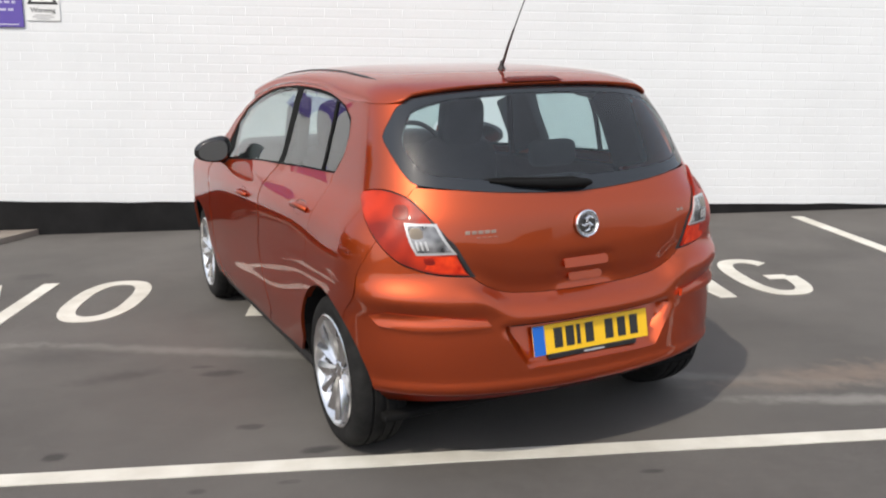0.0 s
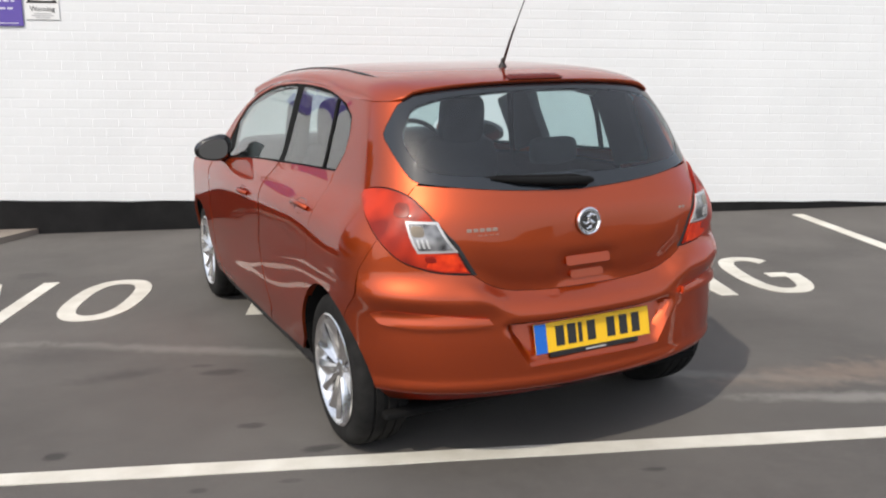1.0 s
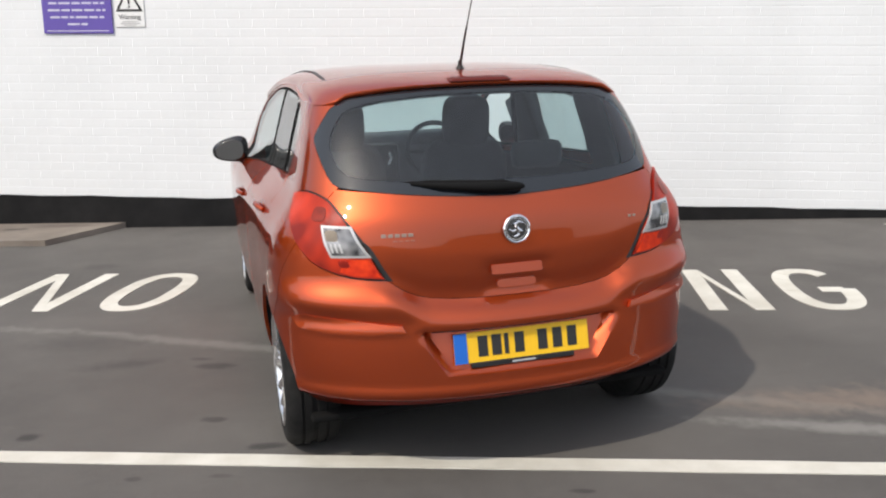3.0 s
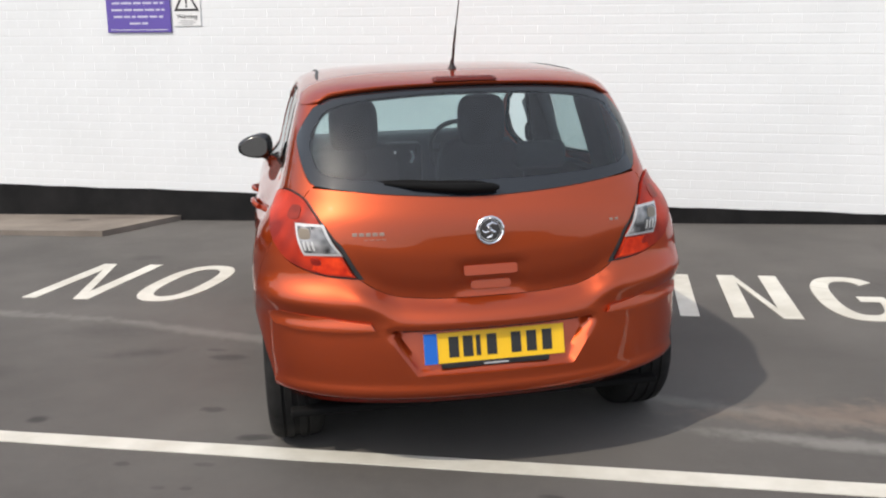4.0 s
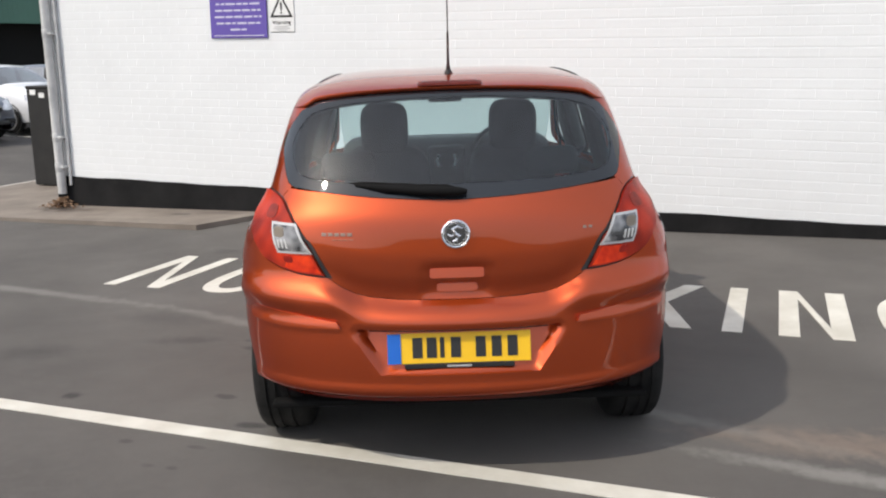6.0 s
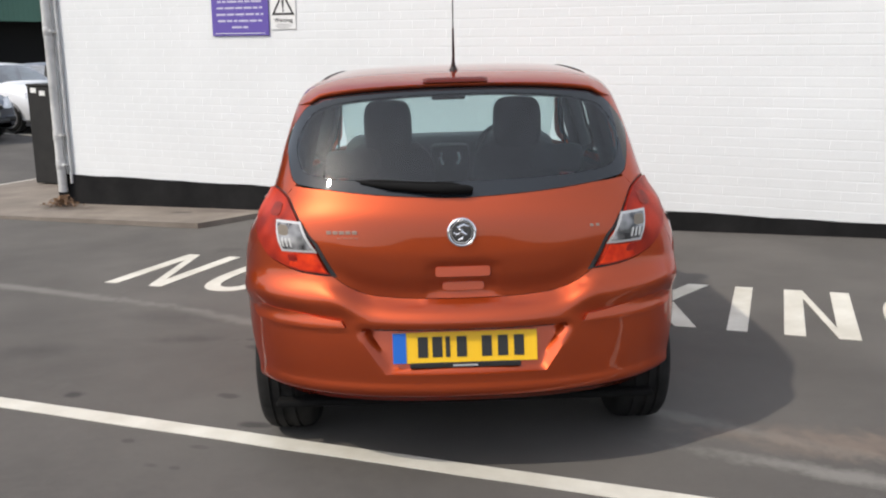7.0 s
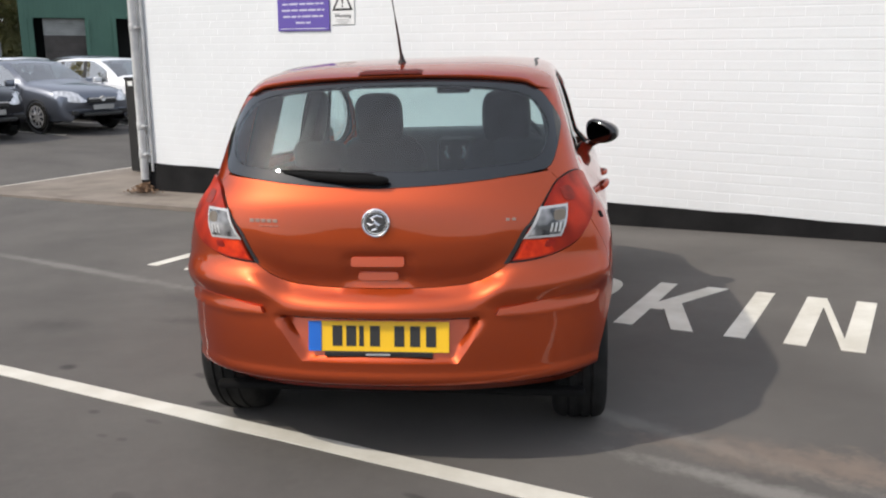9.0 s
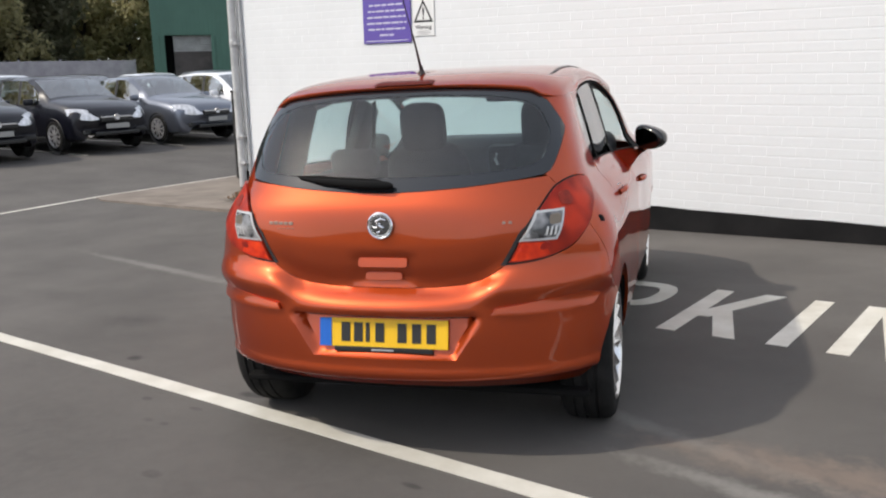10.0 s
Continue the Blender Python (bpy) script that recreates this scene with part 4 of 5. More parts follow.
# tail lamps
for side in (1, -1):
    lamp = panel("tail_lamp", LAMP, LAMP_RED, hatchback, side, lift=0.006, rim=0.02, gap=0.006, step=0.014, shift=lambda q, z: 0.004, label="red tail lamp cluster")
    panel("reversing_lens", [(-0.43, 0.967), (-0.558, 0.965), (-0.648, 0.872), (-0.511, 0.873)], LAMP_WHITE, lamp, side, lift=0.0125, rim=0.004, gap=0.002, step=0.012, label="clear reversing lens")
    panel("lens_frame", inset([(-0.43, 0.967), (-0.558, 0.965), (-0.648, 0.872), (-0.511, 0.873)], -0.007), BADGE_BRIGHT, lamp, side, lift=0.0112, rim=0.003, gap=0, step=0.02)
    panel("reflector_bowl", rounded([(-0.447, 0.958), (-0.505, 0.957), (-0.528, 0.921), (-0.470, 0.921)], 3), LAMP_BOWL, lamp, side, lift=0.0135, rim=0.002, gap=0, step=0.010, label="amber-tinted reflector bowl")
    for k in range(3):
        panel("reflector_rib", [(-0.492 - 0.019 * k, 0.914), (-0.501 - 0.019 * k, 0.914), (-0.519 - 0.019 * k, 0.884), (-0.510 - 0.019 * k, 0.884)], BADGE_BRIGHT, lamp, side, lift=0.0136, rim=0.002, gap=0, step=0.010)
    panel("fog_lens", [(-0.565, 0.861), (-0.652, 0.862), (-0.698, 0.791), (-0.60, 0.800), (-0.545, 0.815)], LAMP_ORANGE, lamp, side, lift=0.0108, rim=0.002, gap=0.002, step=0.014, label="bright orange-red fog lens")
    panel("stop_reflector", rounded([(-0.330, 1.032), (-0.405, 1.030), (-0.430, 0.984), (-0.345, 0.984)], 3), LAMP_SMOKE, lamp, side, lift=0.0122, rim=0.002, gap=0, step=0.012)
    rim_line = LAMP_IN[5:]
    panel("lamp_edge", rim_line + [(q - 0.016 * min(1.0, k / 6), z - 0.003) for k, (q, z) in reversed(list(enumerate(rim_line)))], BLACK_PLASTIC, lamp, side, lift=0.0025, rim=0.006, gap=0, step=0.02)
    panel("fog_spot", rounded([(-0.535, 0.858), (-0.575, 0.858), (-0.590, 0.832), (-0.548, 0.832)], 3), LAMP_MID, lamp, side, lift=0.0118, rim=0.002, gap=0, step=0.012)
    panel("lamp_seal", LAMP, BLACK_PLASTIC, lamp, side, lift=-0.008, rim=0.006, gap=-0.007, step=0.02)
    mould = [(qx(0.425, 0.604), 0.604), (qx(0.44, 0.63), 0.628), (qx(0.60, 0.64), 0.648), (qx(0.76, 0.655), 0.660), (qx(0.80, 0.64), 0.640), (qx(0.77, 0.608), 0.608), (qx(0.69, 0.598), 0.598), (qx(0.55, 0.598), 0.598)]
    panel("bumper_moulding", mould, PAINT, hatchback, side, lift=0.0012, rim=0.012, gap=0, step=0.012, shift=lambda q, z: 0.015 * smooth_step(0.66 - z, 0, 0.055))

panel("tow_cap", rounded([(qy(0.345, 0.90), 0.904), (qy(0.375, 0.90), 0.900), (qy(0.375, 0.915), 0.926), (qy(0.345, 0.915), 0.930)], 2), SHELL, hatchback, 1, lift=0.002, gap=0, rim=0.004, step=0.008, label="small dark round cap")

# number plate with plain bars
plate = part("number_plate", box(0.52, 0.006, 0.111, (0, 0, 0), 0.002), PLATE_YELLOW, hatchback, "yellow number plate", m=pose(0, 0.038, 0.522, -11))
part("blue_band", box(0.048, 0.004, 0.109, (-0.236, -0.0042, 0.0), 0.0), PLATE_BLUE, plate, "blue band")
for k, x in enumerate((-0.152, -0.100, -0.062, -0.012, 0.078, 0.136, 0.194)):
    part("plate_bar", box(0.036 if k != 2 else 0.016, 0.003, 0.074, (x, -0.0040, 0.002), 0.0), SIGN_BLACK, plate)
part("plate_holder", box(0.40, 0.012, 0.020, (0.0, 0.026, 0.459), 0.003), BLACK_PLASTIC, hatchback, "black plate holder edge")
part("holder_label", box(0.09, 0.003, 0.006, (0.0, 0.0185, 0.459)), SIGN_GREY, hatchback)
# badge
bm = lathe([(0.0, 0.0001), (-0.004, 0.035), (-0.004, 0.040), (-0.010, 0.043), (-0.012, 0.047), (-0.008, 0.052), (0.0, 0.053)], 40, "Y")
badge = part("badge", bm, CHROME, hatchback, "round chrome badge", True, pose(0, 0.083, 0.933, -6))
part("badge_face", lathe([(-0.0065, 0.0001), (-0.0065, 0.036), (-0.003, 0.037)], 32, "Y"), BADGE_GREY, badge)
bm = bmesh.new()
tube([(0.024, -0.008, 0.020), (0.006, -0.011, 0.026), (-0.012, -0.012, 0.017), (-0.004, -0.012, 0.002), (0.012, -0.011, -0.008), (0.004, -0.010, -0.022), (-0.014, -0.008, -0.027)], [0.004, 0.007, 0.009, 0.010, 0.009, 0.007, 0.003], 8, bm)
tube([(-0.030, -0.008, 0.000), (-0.018, -0.010, -0.008), (-0.006, -0.011, -0.004)], [0.003, 0.006, 0.005], 8, bm)
part("badge_figure", bm, CHROME, badge, smooth=True)
for k in range(5):
    x = -0.478 + 0.0235 * k
    p = body(qx(abs(x), 0.938), 0.938)
    part("name_badge", box(0.0185, 0.004, 0.0125, (0, 0, 0), 0.0012, 1), BADGE_DULL, hatchback, "bright name badge", m=pose(x, p.y - 0.001, p.z, -6, 0, -12))
for k in range(4):
    x = -0.440 + 0.0205 * k
    p = body(qx(abs(x), 0.919), 0.919)
    part("trim_badge", box(0.016, 0.003, 0.005, (0, 0, 0), 0.0008, 1), BADGE_RED, hatchback, "", m=pose(x, p.y - 0.001, p.z, -6, 0, -12))
for k in range(2):
    x = 0.470 + 0.022 * k
    p = body(qx(x, 0.937), 0.937)
    part("model_badge", box(0.013, 0.004, 0.010, (0, 0, 0), 0.001, 1), BADGE_DULL, hatchback, m=pose(p.x, p.y - 0.001, p.z, -6, 0, 10))
# number-plate lamp bar in the tailgate grip
for zz0, zz1, hw in ((0.774, 0.808, 0.098), (0.722, 0.750, 0.074)):
    pad = rounded(densify([(qx(-hw, zz0), zz0), (qx(hw, zz0), zz0), (qx(hw, zz1), zz1), (qx(-hw, zz1), zz1)], 0.02), 2)
    panel("tailgate_grip", pad, PAINT, hatchback, rim=0.02, gap=0, step=0.012, shift=lambda q, z, t=zz1, h=zz1 - zz0: -0.005 + 0.011 * (t - z) / h)
# wiper
part("wiper_arm", tube([(0.045, 0.122, 1.080), (0.02, 0.118, 1.082), (-0.1, 0.124, 1.086), (-0.25, 0.145, 1.097), (-0.36, 0.178, 1.108)], [0.008, 0.016, 0.017, 0.012, 0.005], 10), MATT_BLACK, hatchback, "black rear wiper arm", True)
bm = bmesh.new()
tube([(0.0, 0.130, 1.096), (-0.03, 0.133, 1.098), (-0.15, 0.142, 1.103), (-0.30, 0.168, 1.111), (-0.42, 0.205, 1.112)], [0.004, 0.009, 0.009, 0.008, 0.003], 8, bm)
part("wiper_blade", bm, MATT_BLACK, hatchback, "black wiper blade", True)
# aerial
part("aerial_base", lathe([(0.0, 0.024), (0.012, 0.021), (0.03, 0.010), (0.05, 0.007), (0.052, 0.0001)], 20, "Z"), BLACK_PLASTIC, hatchback, "", True, pose(0, 0.722, 1.482, 6))
part("aerial_rod", tube([(0, 0.722, 1.50), (0, 0.66, 1.60), (0, 0.615, 1.66)], [0.0065, 0.005, 0.004], 8), BLACK_PLASTIC, hatchback, "", True)
part("aerial_whip", tube([(0, 0.615, 1.66), (0, 0.50, 1.81), (0, 0.40, 1.94), (0, 0.33, 2.03)], [0.0026, 0.0024, 0.002, 0.0018], 6), BLACK_PLASTIC, hatchback, "thin black aerial", True)


# wheels
tyre_profile = [(-0.10, 0.222), (-0.104, 0.235), (-0.110, 0.262), (-0.103, 0.290), (-0.088, 0.306), (-0.07, 0.312), (-0.052, 0.3145), (-0.050, 0.307), (-0.041, 0.307), (-0.039, 0.315), (-0.012, 0.316), (-0.010, 0.308), (0.010, 0.308), (0.012, 0.316), (0.039, 0.315), (0.041, 0.307), (0.050, 0.307), (0.052, 0.3145), (0.07, 0.312), (0.088, 0.306), (0.103, 0.290), (0.110, 0.262), (0.104, 0.235), (0.10, 0.222)]


def add_wheel(car, at, side, turn=0.0, spokes=7):
    m = pose(*at, 0, 0, turn) @ (Matrix() if side > 0 else pose(0, 0, 0, 0, 0, 180))
    wheel_ob = put("wheel", None, car, m)
    wheel_ob.empty_display_size = 0.1
    part("tyre", lathe(tyre_profile, 64), RUBBER, wheel_ob, smooth=True)
    bm = lathe([(-0.09, 0.215), (0.02, 0.205), (0.085, 0.214), (0.098, 0.224), (0.108, 0.232), (0.112, 0.226), (0.104, 0.214), (0.085, 0.204), (0.03, 0.196), (-0.09, 0.205)], 56)
    part("rim", bm, ALLOY, wheel_ob, smooth=True)
    part("brake_disc", lathe([(0.01, 0.0001), (0.01, 0.135), (-0.01, 0.135), (-0.012, 0.06)], 36), DARK_METAL, wheel_ob)
    part("wheel_back", lathe([(-0.03, 0.0001), (-0.03, 0.203)], 36), SHELL, wheel_ob)
    part("hub_cap", lathe([(0.085, 0.0001), (0.084, 0.022), (0.078, 0.034), (0.06, 0.052), (0.03, 0.056)], 32), ALLOY, wheel_ob, smooth=True)
    bm = bmesh.new()
    for k in range(spokes):
        rows = []
        for r, w, d, h in ((0.040, 0.020, 0.076, 0.03), (0.09, 0.034, 0.084, 0.028), (0.15, 0.054, 0.092, 0.026), (0.19, 0.071, 0.098, 0.024), (0.206, 0.080, 0.100, 0.02)):
            ring = []
            for yy, xx in ((-w, d - h), (-w, d - 0.004), (-w * 0.60, d + 0.006), (-w * 0.10, d - 0.014), (w * 0.10, d - 0.014), (w * 0.60, d + 0.006), (w, d - 0.004), (w, d - h)):
                a = 2 * math.pi * k / spokes
                c, s = math.cos(a), math.sin(a)
                ring.append(bm.verts.new((xx, r * c - yy * s, r * s + yy * c)))
            rows.append(ring)
        for a, b in zip(rows, rows[1:]):
            for i in range(7):
                bm.faces.new((a[i], a[i + 1], b[i + 1], b[i]))
    bmesh.ops.recalc_face_normals(bm, faces=bm.faces)
    part("spokes", bm, ALLOY, wheel_ob, smooth=True)
    return wheel_ob


for side in (1, -1):
    add_wheel(hatchback, (side * 0.730, AY, 0.313), side)
    add_wheel(hatchback, (side * 0.745, FAY, 0.313), side)

# door mirrors
for side in (1, -1):
    bm = bmesh.new()
    bmesh.ops.create_uvsphere(bm, u_segments=24, v_segments=14, radius=1.0)
    for v in bm.verts:
        x, y, z = v.co
        k = 1.0 if y > 0 else 0.35
        x, z = math.copysign(abs(x) ** 0.78, x), math.copysign(abs(z) ** 0.78, z)
        o = x * side
        v.co = Vector((x * 0.106, y * 0.10 * k, z * 0.072 * (1 - 0.26 * o) - 0.010 * o))
    mir = part("door_mirror", bm, GLOSS_BLACK, hatchback, "black door mirror", True, pose(side * 0.90, 2.50, 1.058, 4, 0, -10 if side < 0 else -34))
    gm = bmesh.new()
    ring = [gm.verts.new((0.080 * math.copysign(abs(math.cos(a)) ** 0.8, math.cos(a)), -0.0365, 0.056 * math.copysign(abs(math.sin(a)) ** 0.8, math.sin(a)) * (1 - 0.2 * side * math.cos(a)) - 0.008 * side * math.cos(a))) for a in [2 * math.pi * k / 28 for k in range(28)]]
    gm.faces.new(list(reversed(ring)))
    # the right glass carries a painted dark reflection, the left one mirrors
    part("mirror_glass", gm, MIRROR_DARK if side > 0 else MIRROR_CLEAR, mir)
    part("mirror_arm", tube([(-side * 0.03, 0.02, -0.05), (-side * 0.10, 0.03, -0.085), (-side * 0.20, 0.04, -0.13)], [0.022, 0.024, 0.034], 10), GLOSS_BLACK, mir, smooth=True)


# cabin
def cushion(w, d, h, at, turn=None, n=0.55, m=0.5):
    """A padded block: a ball squared off in its outline, with full, rounded edges."""
    bm = bmesh.new()
    bmesh.ops.create_uvsphere(bm, u_segments=32, v_segments=20, radius=1.0)
    for v in bm.verts:
        x, y, z = v.co
        k = lambda t, e: math.copysign(abs(t) ** e, t)
        v.co = Vector(at) + (turn or Matrix()) @ Vector((k(x, n) * w / 2, k(y, m) * d / 2, k(z, n) * h / 2))
    return bm


def front_seat(x):
    seat = put("front_seat", None, hatchback, pose(x, 1.95, 0.3))
    part("seat_cushion", box(0.50, 0.50, 0.20, (0, 0.25, 0.17), 0.06, 3), SEAT, seat, smooth=True)
    part("seat_back", cushion(0.50, 0.17, 0.68, (0, -0.02, 0.48), pose(0, 0, 0, 14), 0.50), SEAT, seat, smooth=True)
    part("headrest", cushion(0.262, 0.12, 0.29, (0, -0.125, 0.900), pose(0, 0, 0, 8), 0.52), SEAT, seat, smooth=True)
    for px in (-0.06, 0.06):
        part("headrest_post", tube([(px, -0.11, 0.78), (px, -0.12, 0.88)], 0.007, 8), CHROME, seat)


front_seat(-0.345)
front_seat(0.362)
part("rear_bench", box(1.22, 0.14, 0.60, (0, 0.98, 0.70), 0.05, 3, turn=pose(0, 0, 0, 16)), SEAT, hatchback, "charcoal rear bench back", True)
part("bench_cushion", box(1.22, 0.50, 0.18, (0, 1.25, 0.45), 0.05, 3), SEAT, hatchback, "", True)
for x in (-0.47, 0.47):
    part("rear_headrest", box(0.25, 0.10, 0.13, (x, 1.05, 1.085), 0.04, 3), SEAT, hatchback, "", True)
part("parcel_shelf", box(1.16, 0.52, 0.02, (0, 0.58, 0.985), 0.006), TRIM_GREY, hatchback, "grey parcel shelf")
part("dashboard", box(1.34, 0.44, 0.36, (0, 2.76, 0.905), 0.08, 3), TRIM_GREY, hatchback, "grey dashboard", True)
part("binnacle", box(0.36, 0.20, 0.10, (0.36, 2.64, 1.045), 0.04, 3), TRIM_GREY, hatchback, "", True)
bm = bmesh.new()
cp = [(0.185 * math.cos(2 * math.pi * k / 32), 0.185 * math.sin(2 * math.pi * k / 32), 0) for k in range(33)]
tube(cp, 0.016, 8, bm, False)
for a in (0, 180, 270):
    c, s = math.cos(radians(a)), math.sin(radians(a))
    tube([(0.04 * c, 0.04 * s, -0.02), (0.18 * c, 0.18 * s, 0)], 0.014, 8, bm)
part("steering_wheel", bm, BLACK_PLASTIC, hatchback, "black steering wheel", True, pose(0.36, 2.46, 0.985, 65))
part("inner_mirror", box(0.21, 0.03, 0.062, (0.0, 2.43, 1.348), 0.015, 2), BLACK_PLASTIC, hatchback, "", True)
part("centre_stack", box(0.24, 0.14, 0.40, (0.0, 2.52, 0.84), 0.03, 2), BLACK_PLASTIC, hatchback, "", True)
# vent trims: plain white stands in for the bright reflections of chrome
for s in (-1, 1):
    part("vent_trim", tube([(s * 0.046, 2.435, 0.918), (s * 0.060, 2.428, 0.955), (s * 0.050, 2.435, 0.990)], 0.009, 6), SIGN_WHITE, hatchback, "vent trim with its chrome reflection painted white")
part("screen_label", box(0.09, 0.002, 0.05, (0.16, 2.585, 1.365), 0, turn=pose(0, 0, 0, -35)), PURPLE, hatchback)
for side in (1, -1):
    part("door_pillar", box(0.06, 0.36 if side > 0 else 0.24, 0.32, (side * 0.648, 1.63, 1.205), 0.02, 2, turn=pose(0, 0, 0, -15, side * -14, 0)), BLACK_PLASTIC, hatchback, "", True)
    part("quarter_trim", box(0.04, 0.24, 0.36, (side * 0.612, 0.70, 1.22), 0.015, 2, turn=pose(0, 0, 0, -12, side * -13, 0)), SHELL, hatchback, "", True)
    part("belt", box(0.006, 0.05, 0.44, (side * 0.60, 1.68, 1.15), 0, turn=pose(0, 0, 0, 10, side * -8, 0)), SHELL, hatchback)

# ---- behind the building: parked cars, green shed, fence and trees ----
CAR_GLASS = pane_glass("car_window_glass", (0.55, 0.62, 0.62), 0.36)
HEADLAMP = varied(material("headlamp_glass", (0.8, 0.8, 0.82), 0.10, 0.3, 1.0), (0.55, 0.56, 0.58), (0.92, 0.92, 0.94), 14.0, detail=2.0)
COLOURS = {"black": material("black_car_paint", (0.006, 0.0065, 0.012), 0.30, 0.0, 0.5, 0.3), "grey": material("grey_blue_car_paint", (0.15, 0.165, 0.20), 0.30, 0.7, 0.8), "silver": material("silver_car_paint", (0.74, 0.76, 0.79), 0.32, 0.4, 1.0), "white": material("white_car_paint", (0.80, 0.81, 0.83), 0.3, 0.0, 1.0), "red": material("red_car_paint", (0.42, 0.02, 0.03), 0.3, 0.1, 1.0)}
PLATE_GREY = material("dull_plate", (0.33, 0.33, 0.32), 0.4)
CABIN = varied(material("dark_cabin_cloth", (0.03, 0.03, 0.03), 0.9), (0.02, 0.02, 0.022), (0.04, 0.04, 0.043), 9.0)

# stations from the nose: along, sill, belt, top, half width, half width of the roof
HATCH_ST = [(0.0, 0.36, 0.58, 0.66, 0.74, 0.60), (0.05, 0.24, 0.68, 0.76, 0.80, 0.68), (0.16, 0.20, 0.75, 0.84, 0.84, 0.73), (0.45, 0.20, 0.83, 0.94, 0.86, 0.77), (0.80, 0.20, 0.88, 1.00, 0.87, 0.78), (0.98, 0.20, 0.90, 1.03, 0.87, 0.78), (1.06, 0.20, 0.92, 1.06, 0.87, 0.77), (1.72, 0.20, 0.94, 1.42, 0.87, 0.69), (2.05, 0.20, 0.95, 1.485, 0.87, 0.67), (2.7, 0.20, 0.96, 1.505, 0.87, 0.65), (3.3, 0.20, 0.98, 1.48, 0.86, 0.63), (3.62, 0.22, 1.00, 1.42, 0.85, 0.61), (3.92, 0.25, 0.98, 1.06, 0.81, 0.66), (4.0, 0.33, 0.72, 0.80, 0.74, 0.6)]
SALOON_ST = [(0.0, 0.36, 0.56, 0.63, 0.76, 0.62), (0.06, 0.22, 0.66, 0.73, 0.83, 0.70), (0.20, 0.18, 0.73, 0.81, 0.87, 0.75), (0.55, 0.18, 0.80, 0.90, 0.89, 0.78), (0.95, 0.18, 0.85, 0.96, 0.90, 0.80), (1.18, 0.18, 0.88, 0.99, 0.90, 0.80), (1.28, 0.18, 0.90, 1.02, 0.90, 0.79), (2.00, 0.18, 0.92, 1.39, 0.90, 0.69), (2.40, 0.18, 0.93, 1.46, 0.90, 0.67), (3.1, 0.18, 0.94, 1.455, 0.90, 0.65), (3.7, 0.18, 0.96, 1.30, 0.89, 0.63), (4.1, 0.2, 0.98, 1.08, 0.87, 0.68), (4.45, 0.22, 0.96, 1.02, 0.83, 0.70), (4.6, 0.33, 0.70, 0.80, 0.72, 0.6)]


